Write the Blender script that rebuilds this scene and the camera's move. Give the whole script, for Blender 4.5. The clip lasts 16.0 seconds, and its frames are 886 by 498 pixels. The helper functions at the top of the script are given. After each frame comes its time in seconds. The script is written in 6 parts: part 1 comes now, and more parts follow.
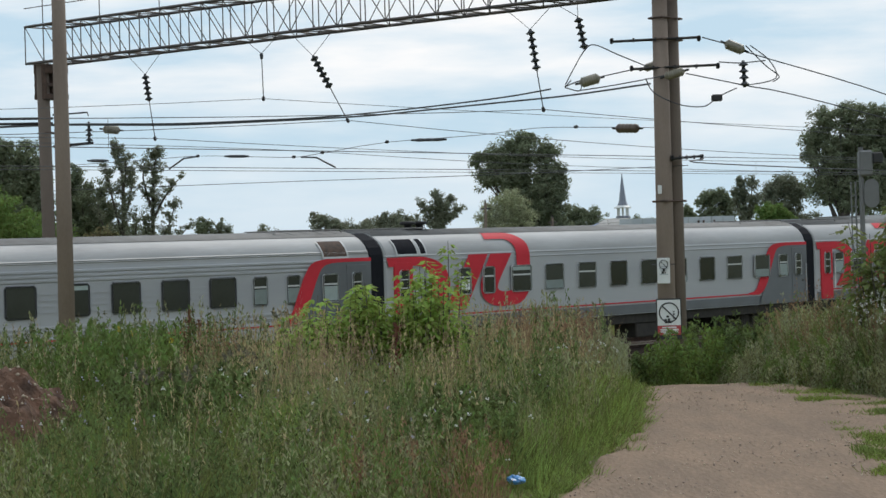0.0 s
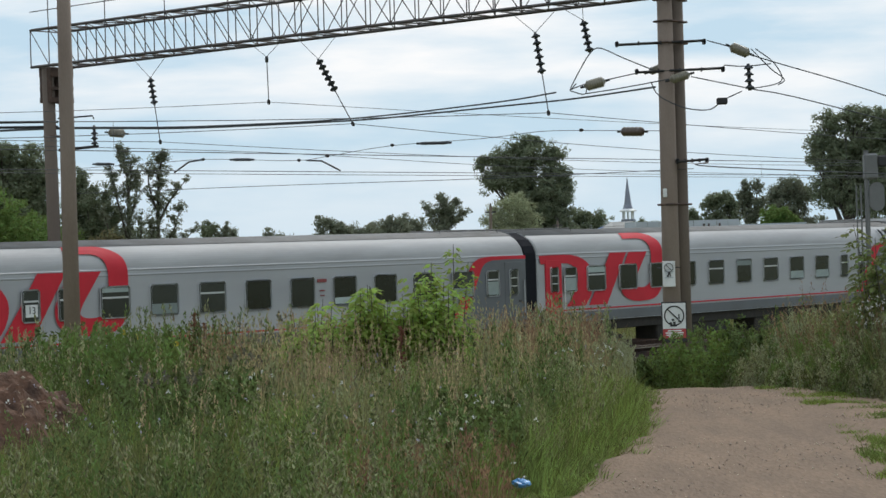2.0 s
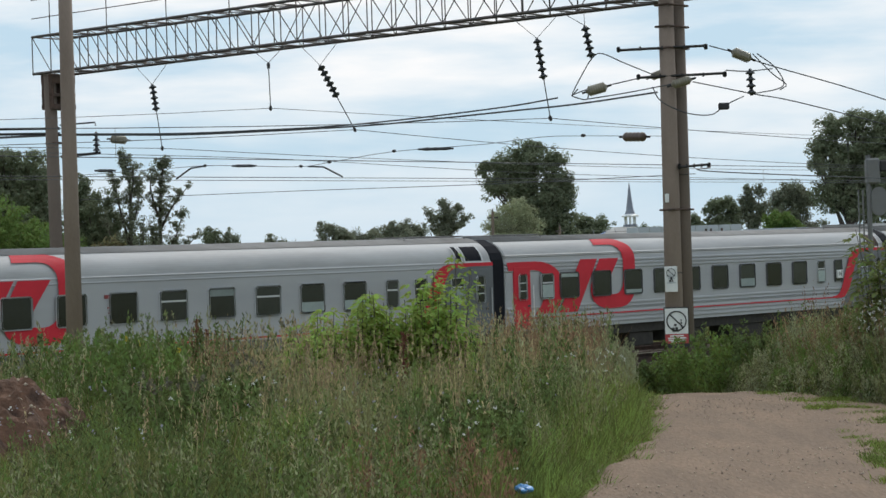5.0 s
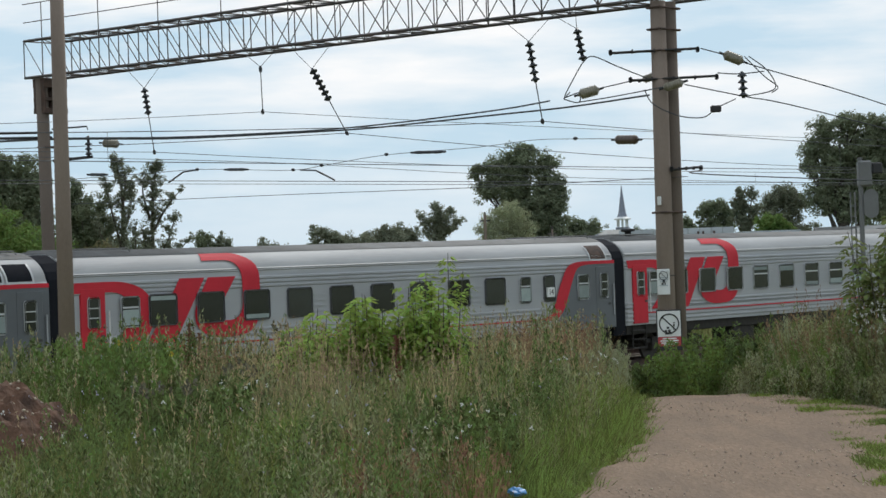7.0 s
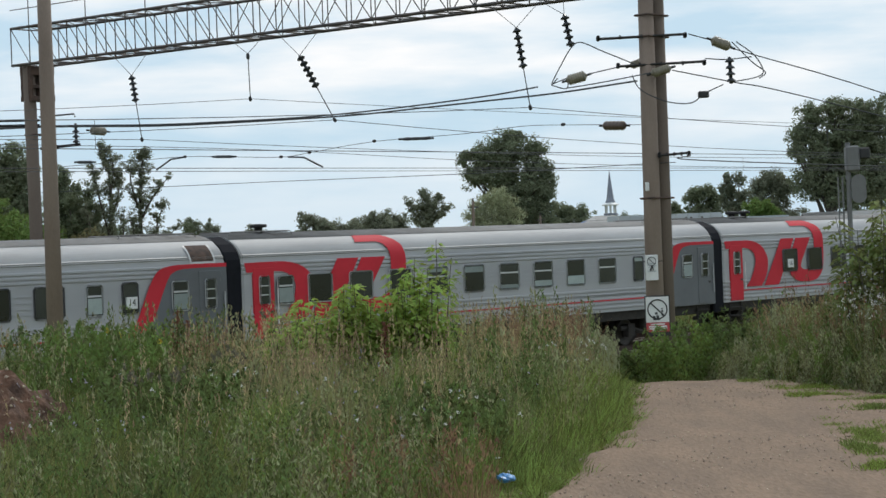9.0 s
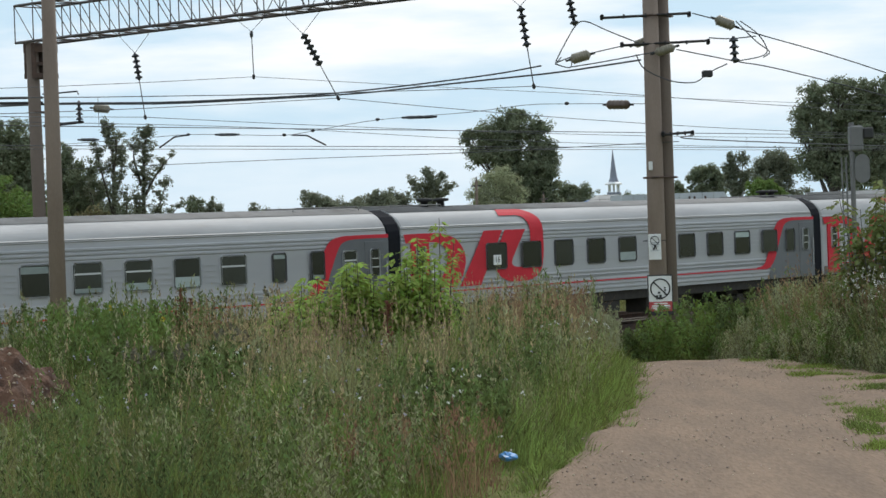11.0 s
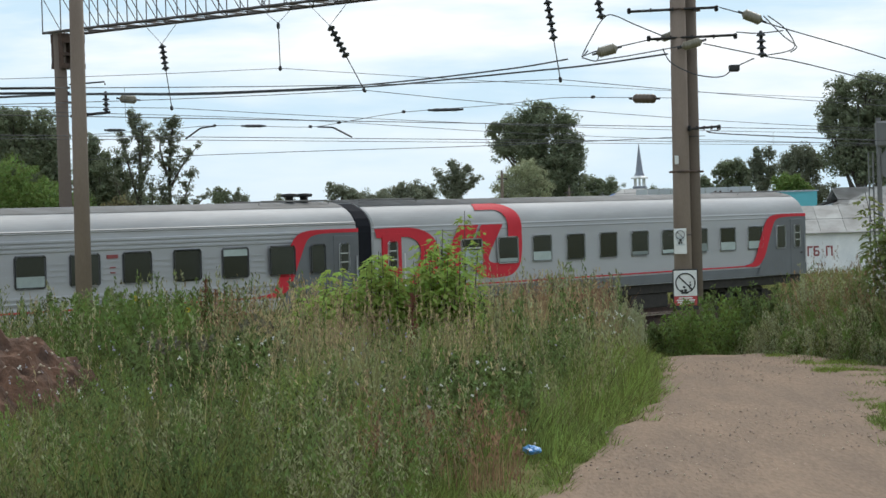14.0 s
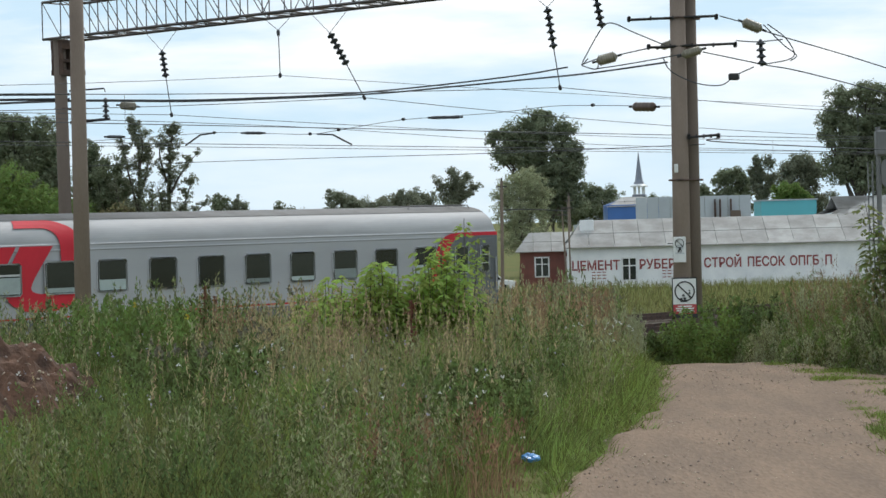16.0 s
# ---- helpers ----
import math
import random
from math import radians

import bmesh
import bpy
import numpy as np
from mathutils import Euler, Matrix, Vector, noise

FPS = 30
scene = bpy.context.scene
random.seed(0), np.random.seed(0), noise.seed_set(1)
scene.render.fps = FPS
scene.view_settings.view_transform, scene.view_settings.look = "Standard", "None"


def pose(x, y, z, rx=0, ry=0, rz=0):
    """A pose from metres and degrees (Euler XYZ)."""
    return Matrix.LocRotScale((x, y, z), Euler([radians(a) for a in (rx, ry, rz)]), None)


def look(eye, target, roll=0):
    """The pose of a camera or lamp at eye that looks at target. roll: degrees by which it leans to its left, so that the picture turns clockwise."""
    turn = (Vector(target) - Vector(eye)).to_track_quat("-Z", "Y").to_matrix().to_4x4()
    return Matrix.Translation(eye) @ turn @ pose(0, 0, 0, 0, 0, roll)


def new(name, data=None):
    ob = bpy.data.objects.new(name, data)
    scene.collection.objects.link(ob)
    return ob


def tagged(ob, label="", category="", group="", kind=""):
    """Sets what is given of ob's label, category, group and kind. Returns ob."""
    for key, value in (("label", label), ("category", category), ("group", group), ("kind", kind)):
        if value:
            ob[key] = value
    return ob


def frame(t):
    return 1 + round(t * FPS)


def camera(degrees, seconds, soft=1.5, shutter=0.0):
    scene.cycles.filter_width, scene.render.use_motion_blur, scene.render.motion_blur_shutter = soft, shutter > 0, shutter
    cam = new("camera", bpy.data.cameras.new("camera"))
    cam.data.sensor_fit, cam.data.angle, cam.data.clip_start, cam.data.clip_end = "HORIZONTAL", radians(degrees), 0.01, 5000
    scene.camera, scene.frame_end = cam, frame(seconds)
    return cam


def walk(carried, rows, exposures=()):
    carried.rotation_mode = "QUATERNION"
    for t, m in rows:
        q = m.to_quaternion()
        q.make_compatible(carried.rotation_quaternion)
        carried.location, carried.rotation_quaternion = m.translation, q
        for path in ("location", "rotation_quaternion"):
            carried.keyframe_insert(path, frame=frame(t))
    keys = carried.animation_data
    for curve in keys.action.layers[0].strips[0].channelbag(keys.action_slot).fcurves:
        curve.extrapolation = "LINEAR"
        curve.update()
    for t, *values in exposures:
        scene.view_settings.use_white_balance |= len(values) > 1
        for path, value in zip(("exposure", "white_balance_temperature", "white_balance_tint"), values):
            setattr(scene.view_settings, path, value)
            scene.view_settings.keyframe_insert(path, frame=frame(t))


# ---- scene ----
cam = camera(22.45, 16.0, soft=1.5)
PATH = [
    (0, pose(0, 0, 1.6, 89.893, 1.780, 0.000)),
    (0.5, pose(0, 0, 1.6, 89.947, 1.500, 0.029)),
    (1, pose(0, 0, 1.6, 90.027, 1.417, -0.009)),
    (1.5, pose(0, 0, 1.6, 90.025, 1.594, 0.028)),
    (2, pose(0, 0, 1.6, 89.982, 1.787, 0.133)),
    (2.5, pose(0, 0, 1.6, 90.009, 1.870, 0.263)),
    (3, pose(0, 0, 1.6, 90.131, 1.701, 0.218)),
    (3.5, pose(0, 0, 1.6, 90.219, 1.708, 0.173)),
    (4, pose(0, 0, 1.6, 90.130, 1.923, 0.241)),
    (6.5, pose(0, 0, 1.6, 90.155, 1.900, 0.113)),
    (7, pose(0, 0, 1.6, 90.207, 2.054, -0.005)),
    (7.5, pose(0, 0, 1.6, 90.206, 2.005, -0.043)),
    (8, pose(0, 0, 1.6, 90.118, 2.024, -0.095)),
    (8.5, pose(0, 0, 1.6, 89.978, 2.109, -0.245)),
    (9, pose(0, 0, 1.6, 89.849, 2.248, -0.307)),
    (11.5, pose(0, 0, 1.6, 89.202, 1.957, -0.133)),
    (12, pose(0, 0, 1.6, 89.151, 1.818, -0.011)),
    (12.5, pose(0, 0, 1.6, 89.172, 1.692, 0.070)),
    (13, pose(0, 0, 1.6, 89.163, 1.551, 0.171)),
    (13.5, pose(0, 0, 1.6, 89.150, 1.560, 0.320)),
    (14, pose(0, 0, 1.6, 89.138, 1.672, 0.424)),
    (14.5, pose(0, 0, 1.6, 89.163, 1.820, 0.493)),
    (15, pose(0, 0, 1.6, 89.191, 1.574, 0.561)),
    (15.5, pose(0, 0, 1.6, 89.274, 1.489, 0.497)),
    (16, pose(0, 0, 1.6, 89.332, 1.498, 0.409)),
]
walk(cam, PATH, exposures=((0, 0.0), (8, 0.0), (11.5, 0.17), (16, 0.22)))

# ---- world, sun, exposure ----
scene.view_settings.exposure = 0.0
RNG = np.random.default_rng(7)


def make_world():
    w = bpy.data.worlds.new("overcast_sky")
    scene.world = w
    w.use_nodes = True
    nt = w.node_tree
    nt.nodes.clear()
    out = nt.nodes.new("ShaderNodeOutputWorld")
    bg = nt.nodes.new("ShaderNodeBackground")
    sky = nt.nodes.new("ShaderNodeTexSky")
    sky.sky_type = "NISHITA"
    sky.sun_disc = False
    sky.sun_elevation = radians(48)
    sky.sun_rotation = radians(20)
    co = nt.nodes.new("ShaderNodeTexCoord")
    mp = nt.nodes.new("ShaderNodeMapping")
    mp.inputs["Scale"].default_value = (3.0, 3.0, 16.0)
    no = nt.nodes.new("ShaderNodeTexNoise")
    no.inputs["Scale"].default_value = 2.1
    no.inputs["Detail"].default_value = 7
    no.inputs["Roughness"].default_value = 0.52
    rp = nt.nodes.new("ShaderNodeValToRGB")
    rp.color_ramp.elements[0].position, rp.color_ramp.elements[1].position = 0.40, 0.64
    mx = nt.nodes.new("ShaderNodeMix")
    mx.data_type = "RGBA"
    # pale blue gaps and white cloud, both scaled to the brightness of the sky
    blue = nt.nodes.new("ShaderNodeMix")
    blue.data_type = "RGBA"
    blue.inputs[0].default_value = 0.94
    blue.inputs[7].default_value = (5.4, 7.2, 8.6, 1)
    mx.inputs[7].default_value = (9.8, 9.85, 9.9, 1)
    nt.links.new(co.outputs["Generated"], mp.inputs["Vector"])
    nt.links.new(mp.outputs["Vector"], no.inputs["Vector"])
    nt.links.new(no.outputs["Fac"], rp.inputs["Fac"])
    nt.links.new(sky.outputs["Color"], blue.inputs[6])
    nt.links.new(blue.outputs[2], mx.inputs[6])
    sep = nt.nodes.new("ShaderNodeSeparateXYZ")
    nt.links.new(co.outputs["Generated"], sep.inputs[0])
    rise = nt.nodes.new("ShaderNodeMapRange")
    rise.inputs["From Min"].default_value, rise.inputs["From Max"].default_value = 0.015, 0.085
    rise.inputs["To Min"].default_value, rise.inputs["To Max"].default_value = 0.30, 1.0
    nt.links.new(sep.outputs["Z"], rise.inputs["Value"])
    mul = nt.nodes.new("ShaderNodeMath")
    mul.operation = "MULTIPLY"
    nt.links.new(rp.outputs["Color"], mul.inputs[0])
    nt.links.new(rise.outputs[0], mul.inputs[1])
    nt.links.new(mul.outputs[0], mx.inputs[0])
    nt.links.new(mx.outputs[2], bg.inputs["Color"])
    bg.inputs["Strength"].default_value = 0.1
    nt.links.new(bg.outputs[0], out.inputs["Surface"])


make_world()
sun_data = bpy.data.lights.new("sun", "SUN")
sun_data.energy, sun_data.angle, sun_data.color = 1.5, radians(14), (1.0, 0.96, 0.9)
sun = new("sun", sun_data)
sun.matrix_world = look((12, 33, 40), (0, 0, 0))


# ---- materials ----
def material(name, base, rough=0.6, metal=0.0, vary=0.15, scale=3.0, fine=60.0, bump=0.1, island=0.0, obj=0.0,
             second=None, stretch=(1, 1, 1), translucent=0.0, spec=0.5, amount=0.5):
    m = bpy.data.materials.new(name)
    m.use_nodes = True
    nt = m.node_tree
    b = nt.nodes["Principled BSDF"]
    b.inputs["Roughness"].default_value, b.inputs["Metallic"].default_value = rough, metal
    b.inputs["Specular IOR Level"].default_value = spec
    co = nt.nodes.new("ShaderNodeTexCoord")
    mp = nt.nodes.new("ShaderNodeMapping")
    mp.inputs["Scale"].default_value = stretch
    nt.links.new(co.outputs["Object"], mp.inputs["Vector"])
    n1, n2 = nt.nodes.new("ShaderNodeTexNoise"), nt.nodes.new("ShaderNodeTexNoise")
    n1.inputs["Scale"].default_value, n2.inputs["Scale"].default_value = scale, fine
    n1.inputs["Detail"].default_value = 6
    for n in (n1, n2):
        nt.links.new(mp.outputs[0], n.inputs["Vector"])
    mix = nt.nodes.new("ShaderNodeMix")
    mix.data_type = "RGBA"
    other = second or tuple(c * (1 - vary) for c in base)
    mix.inputs[6].default_value, mix.inputs[7].default_value = (*base, 1), (*other, 1)
    rp = nt.nodes.new("ShaderNodeValToRGB")
    rp.color_ramp.elements[0].position, rp.color_ramp.elements[1].position = amount - 0.15, amount + 0.15
    nt.links.new(n1.outputs["Fac"], rp.inputs["Fac"])
    nt.links.new(rp.outputs["Color"], mix.inputs[0])
    hs = nt.nodes.new("ShaderNodeHueSaturation")
    ad = nt.nodes.new("ShaderNodeMath")
    ad.operation = "MULTIPLY_ADD"
    nt.links.new(n2.outputs["Fac"], ad.inputs[0])
    ad.inputs[1].default_value, ad.inputs[2].default_value = vary * 1.6, 1 - vary * 0.8
    val = ad.outputs[0]
    if island or obj:
        if island:
            src = nt.nodes.new("ShaderNodeNewGeometry").outputs["Random Per Island"]
        else:
            src = nt.nodes.new("ShaderNodeObjectInfo").outputs["Random"]
        k = nt.nodes.new("ShaderNodeMath")
        k.operation = "MULTIPLY_ADD"
        nt.links.new(src, k.inputs[0])
        k.inputs[1].default_value, k.inputs[2].default_value = 2 * (island or obj), 1 - (island or obj)
        mu = nt.nodes.new("ShaderNodeMath")
        mu.operation = "MULTIPLY"
        nt.links.new(val, mu.inputs[0])
        nt.links.new(k.outputs[0], mu.inputs[1])
        val = mu.outputs[0]
        if island:
            hk = nt.nodes.new("ShaderNodeMath")
            hk.operation = "MULTIPLY_ADD"
            nt.links.new(src, hk.inputs[0])
            hk.inputs[1].default_value, hk.inputs[2].default_value = 0.05, 0.475
            nt.links.new(hk.outputs[0], hs.inputs["Hue"])
    nt.links.new(val, hs.inputs["Value"])
    nt.links.new(mix.outputs[2], hs.inputs["Color"])
    nt.links.new(hs.outputs[0], b.inputs["Base Color"])
    if bump:
        bp = nt.nodes.new("ShaderNodeBump")
        bp.inputs["Strength"].default_value, bp.inputs["Distance"].default_value = bump, 0.02
        nt.links.new(n2.outputs["Fac"], bp.inputs["Height"])
        nt.links.new(bp.outputs[0], b.inputs["Normal"])
    if translucent:
        tr = nt.nodes.new("ShaderNodeBsdfTranslucent")
        nt.links.new(hs.outputs[0], tr.inputs["Color"])
        ms = nt.nodes.new("ShaderNodeMixShader")
        ms.inputs[0].default_value = translucent
        nt.links.new(b.outputs[0], ms.inputs[1])
        nt.links.new(tr.outputs[0], ms.inputs[2])
        nt.links.new(ms.outputs[0], nt.nodes["Material Output"].inputs["Surface"])
    return m


M = {}
M["soil"] = material("ground_soil", (0.115, 0.135, 0.05), 0.95, vary=0.3, scale=0.35, fine=18, bump=0.4, second=(0.15, 0.14, 0.06), spec=0.03)
M["path"] = material("path_dirt", (0.245, 0.178, 0.130), 0.95, vary=0.36, scale=2.4, fine=42, bump=0.9, second=(0.195, 0.145, 0.110), spec=0.05, stretch=(1, 0.22, 1))
M["heap"] = material("heap_earth", (0.165, 0.088, 0.056), 0.95, vary=0.4, scale=5, fine=34, bump=1.0, second=(0.062, 0.034, 0.023))
M["pebble"] = material("pebble_stone", (0.34, 0.27, 0.21), 0.9, island=0.35, scale=9, fine=60)
M["ballast"] = material("ballast_gravel", (0.14, 0.125, 0.095), 0.95, vary=0.3, scale=2, fine=22, bump=1.0, island=0.35, spec=0.05)
M["concrete"] = material("pole_concrete", (0.225, 0.175, 0.143), 0.9, vary=0.18, scale=1.2, fine=50, bump=0.3, second=(0.165, 0.125, 0.10), stretch=(1, 1, 0.25))
# old concrete, also the colour that stands for shade on one near pole
M["concrete_old_and_shaded"] = material("old_and_shaded_concrete", (0.135, 0.105, 0.085), 0.9, vary=0.2, scale=1.5, fine=50, bump=0.3, second=(0.13, 0.10, 0.08), stretch=(1, 1, 0.2))
M["steel"] = material("truss_steel", (0.062, 0.062, 0.068), 0.6, 0.3, vary=0.25, scale=4, fine=40, second=(0.085, 0.065, 0.055))
M["steel_dark"] = material("dark_steel", (0.035, 0.034, 0.036), 0.6, 0.4, vary=0.2, scale=5)
M["rust"] = material("rusty_iron", (0.10, 0.06, 0.045), 0.85, 0.1, vary=0.3, scale=6, second=(0.05, 0.035, 0.03))
M["wire"] = material("line_wire", (0.07, 0.073, 0.08), 0.55, 0.4, vary=0.1)
M["glass_ins"] = material("insulator_glass", (0.22, 0.20, 0.15), 0.3, vary=0.12, scale=8, second=(0.15, 0.135, 0.10))
M["porcelain"] = material("insulator_brown", (0.10, 0.07, 0.055), 0.3, vary=0.2, scale=8)
M["ins_dark"] = material("insulator_dark", (0.03, 0.033, 0.04), 0.3, vary=0.1)
M["car_grey"] = material("coach_grey_paint", (0.37, 0.375, 0.395), 0.38, vary=0.05, scale=0.5, fine=4, bump=0.0, second=(0.325, 0.33, 0.35), stretch=(0.4, 1, 2.5))
M["car_roof"] = material("coach_silver_roof", (0.37, 0.372, 0.38), 0.6, vary=0.08, scale=0.6, fine=5, bump=0.02, second=(0.30, 0.30, 0.305), stretch=(0.5, 2, 2))
M["car_top"] = material("coach_dull_roof_top", (0.17, 0.168, 0.165), 0.8, vary=0.15, scale=1.2, fine=9, bump=0.1, second=(0.13, 0.125, 0.12))
M["car_dark"] = material("coach_dark_grey", (0.115, 0.125, 0.14), 0.42, vary=0.08, scale=0.8, fine=6, bump=0.0, second=(0.095, 0.10, 0.11))
M["car_red"] = material("coach_red_paint", (0.56, 0.030, 0.048), 0.65, spec=0.2, vary=0.08, scale=0.8, fine=5, bump=0.0, second=(0.48, 0.028, 0.042))
M["rubber"] = material("gangway_rubber", (0.012, 0.013, 0.018), 0.9, vary=0.2, scale=6, spec=0.15)
M["under"] = material("underframe_grime", (0.022, 0.02, 0.019), 0.85, vary=0.3, scale=5, second=(0.035, 0.03, 0.027))
M["wheel"] = material("wheel_steel", (0.06, 0.052, 0.047), 0.6, 0.5, vary=0.3, scale=5)
M["win_glass"] = material("window_glass", (0.042, 0.046, 0.046), 0.06, obj=0.45, vary=0.4, scale=1.2, fine=2, bump=0.0, spec=0.6)
M["win_frame"] = material("window_frame", (0.50, 0.51, 0.52), 0.4, vary=0.05, bump=0.0)
M["win_seal"] = material("window_rubber_seal", (0.15, 0.15, 0.16), 0.6, vary=0.1, bump=0.0)
M["curtain"] = material("curtain_cloth", (0.30, 0.35, 0.345), 0.9, vary=0.12, scale=5, fine=30, obj=0.35, bump=0.0)
M["white"] = material("white_paint", (0.72, 0.73, 0.74), 0.5, vary=0.08, scale=3, second=(0.62, 0.63, 0.63))
M["sign_red"] = material("sign_red", (0.42, 0.05, 0.055), 0.5, vary=0.12, scale=8)
M["black"] = material("sign_black", (0.02, 0.02, 0.022), 0.6, vary=0.1, bump=0.0)
M["limewash"] = material("limewashed_wall", (0.80, 0.81, 0.82), 0.9, vary=0.12, scale=1.1, fine=12, bump=0.15, second=(0.68, 0.70, 0.72))
M["slate"] = material("asbestos_slate_roof", (0.36, 0.355, 0.34), 0.9, vary=0.16, scale=0.9, fine=8, bump=0.2, second=(0.25, 0.24, 0.225), obj=0.12)
M["letter"] = material("wall_lettering", (0.30, 0.075, 0.075), 0.85, vary=0.3, scale=6)
M["brown"] = material("house_red_brown_plank", (0.19, 0.065, 0.05), 0.75, vary=0.2, scale=1.5, fine=12, second=(0.14, 0.05, 0.04))
M["blue"] = material("blue_sheet", (0.05, 0.15, 0.42), 0.5, vary=0.1, scale=1)
M["cyan"] = material("turquoise_sheet", (0.10, 0.42, 0.47), 0.5, vary=0.06, scale=0.6)
M["fence_grey"] = material("pale_profiled_sheet", (0.42, 0.46, 0.49), 0.5, vary=0.1, scale=0.7, obj=0.12)
M["spire"] = material("spire_sheet", (0.20, 0.22, 0.27), 0.4, 0.3, vary=0.1, scale=2)
M["bark"] = material("tree_bark", (0.10, 0.085, 0.07), 0.95, vary=0.3, scale=3, fine=20, bump=0.5)
M["bag"] = material("blue_plastic", (0.07, 0.26, 0.56), 0.35, vary=0.15, scale=9)
M["signal"] = material("signal_grey_paint", (0.15, 0.152, 0.155), 0.6, vary=0.15, scale=4)
M["plank"] = material("roof_hatch_steel", (0.20, 0.195, 0.19), 0.7, vary=0.2, scale=3)


def leaf(name, base, second, island=0.35, tr=0.35, scale=0.5):
    return material(name, base, 0.75, vary=0.15, scale=scale, fine=9, bump=0.0, island=island, second=second, translucent=tr, spec=0.12)


M["leaf_dark"] = leaf("dark_tree_leaves", (0.215, 0.242, 0.155), (0.170, 0.198, 0.120), 0.22)
M["leaf_mid"] = leaf("tree_leaves", (0.235, 0.250, 0.180), (0.190, 0.208, 0.142), 0.25)
M["leaf_willow"] = leaf("willow_leaves", (0.36, 0.38, 0.24), (0.30, 0.325, 0.19), 0.25)
M["leaf_olive"] = leaf("olive_brown_leaves", (0.20, 0.18, 0.09), (0.15, 0.14, 0.07), 0.25)
M["leaf_light"] = leaf("sunny_bush_leaves", (0.20, 0.28, 0.080), (0.15, 0.22, 0.065), 0.25)
M["leaf_shrub"] = leaf("young_maple_leaves", (0.32, 0.42, 0.105), (0.25, 0.34, 0.080), 0.3, 0.5, 2.0)
M["leaf_right"] = leaf("dark_shrub_leaves", (0.17, 0.225, 0.070), (0.20, 0.21, 0.085), 0.3, 0.4, 2.0)
M["grass"] = leaf("green_grass", (0.205, 0.258, 0.058), (0.130, 0.168, 0.048), 0.6, 0.4, 0.9)
M["grass_lush"] = leaf("lush_green_grass", (0.215, 0.288, 0.074), (0.150, 0.196, 0.060), 0.6, 0.45, 1.2)
M["grass_olive"] = leaf("olive_grass", (0.225, 0.220, 0.080), (0.130, 0.144, 0.054), 0.65, 0.35, 1.0)
M["grass_grey"] = leaf("grey_green_weed", (0.290, 0.270, 0.130), (0.170, 0.185, 0.078), 0.45, 0.35, 1.0)
M["grass_dry"] = leaf("dry_grass", (0.46, 0.365, 0.21), (0.34, 0.255, 0.15), 0.35, 0.3, 1.5)
M["grass_rust"] = leaf("rusty_dry_grass", (0.31, 0.190, 0.115), (0.22, 0.135, 0.085), 0.35, 0.25, 1.5)
M["weed_dark"] = leaf("nettle_leaves", (0.160, 0.202, 0.068), (0.090, 0.122, 0.044), 0.6, 0.3, 1.2)
M["weed_fresh"] = leaf("fresh_weed_leaves", (0.175, 0.245, 0.064), (0.118, 0.170, 0.050), 0.35, 0.35, 1.5)
M["weed_grey"] = leaf("grey_field_weed", (0.300, 0.300, 0.165), (0.205, 0.212, 0.108), 0.6, 0.3, 1.2)
M["weed_silver"] = leaf("silvery_wormwood_leaves", (0.32, 0.335, 0.205), (0.25, 0.27, 0.155), 0.3, 0.3, 1.5)
M["thistle_head"] = leaf("dusty_thistle_heads", (0.19, 0.175, 0.12), (0.13, 0.12, 0.085), 0.3, 0.1, 3)
M["dock"] = leaf("dock_seed", (0.17, 0.075, 0.045), (0.12, 0.055, 0.035), 0.3, 0.1, 3)
M["petal"] = leaf("white_petals", (0.70, 0.70, 0.66), (0.6, 0.6, 0.55), 0.15, 0.2, 3)
M["petal_blue"] = leaf("lilac_petals", (0.40, 0.39, 0.46), (0.30, 0.28, 0.34), 0.2, 0.2, 3)
M["petal_yellow"] = leaf("yellow_petals", (0.40, 0.33, 0.05), (0.36, 0.28, 0.05), 0.2, 0.2, 3)


# ---- building helpers ----
def part(name, bm, mat, parent=None, label="", smooth=False):
    me = bpy.data.meshes.new(name)
    bm.to_mesh(me)
    bm.free()
    return place(name, me, mat, parent, label, smooth)


def place(name, me, mat, parent=None, label="", smooth=False):
    if mat and not me.materials:
        me.materials.append(M[mat])
    if smooth:
        me.polygons.foreach_set("use_smooth", [True] * len(me.polygons))
    ob = new(name, me)
    if parent:
        ob.parent = parent
    if label:
        ob["label"] = label
    return ob


def thing(name, label, category, at=None, group="", kind=""):
    ob = tagged(new(name), label, category, group, kind)
    if at is not None:
        ob.matrix_basis = at
    return ob


def quads_mesh(name, v, f):
    me = bpy.data.meshes.new(name)
    v, f = np.asarray(v, np.float32), np.asarray(f, np.int32)
    k = f.shape[1]
    me.vertices.add(len(v))
    me.vertices.foreach_set("co", v.ravel())
    me.loops.add(f.size)
    me.loops.foreach_set("vertex_index", f.ravel())
    me.polygons.add(len(f))
    me.polygons.foreach_set("loop_start", np.arange(0, f.size, k, dtype=np.int32))
    me.update()
    me.validate()
    return me


def box(bm, a, b, bevel=0.0):
    a, b = Vector(a), Vector(b)
    vs = [bm.verts.new((x, y, z)) for z in (a.z, b.z) for y in (a.y, b.y) for x in (a.x, b.x)]
    fs = [bm.faces.new([vs[i] for i in q]) for q in ((0, 2, 3, 1), (4, 5, 7, 6), (0, 1, 5, 4), (2, 6, 7, 3), (0, 4, 6, 2), (1, 3, 7, 5))]
    if bevel:
        es = list({e for f in fs for e in f.edges})
        bmesh.ops.bevel(bm, geom=es, offset=bevel, segments=1, affect="EDGES")
    return bm


def boxes(*pairs, bevel=0.0):
    bm = bmesh.new()
    for a, b in pairs:
        box(bm, a, b, bevel)
    return bm


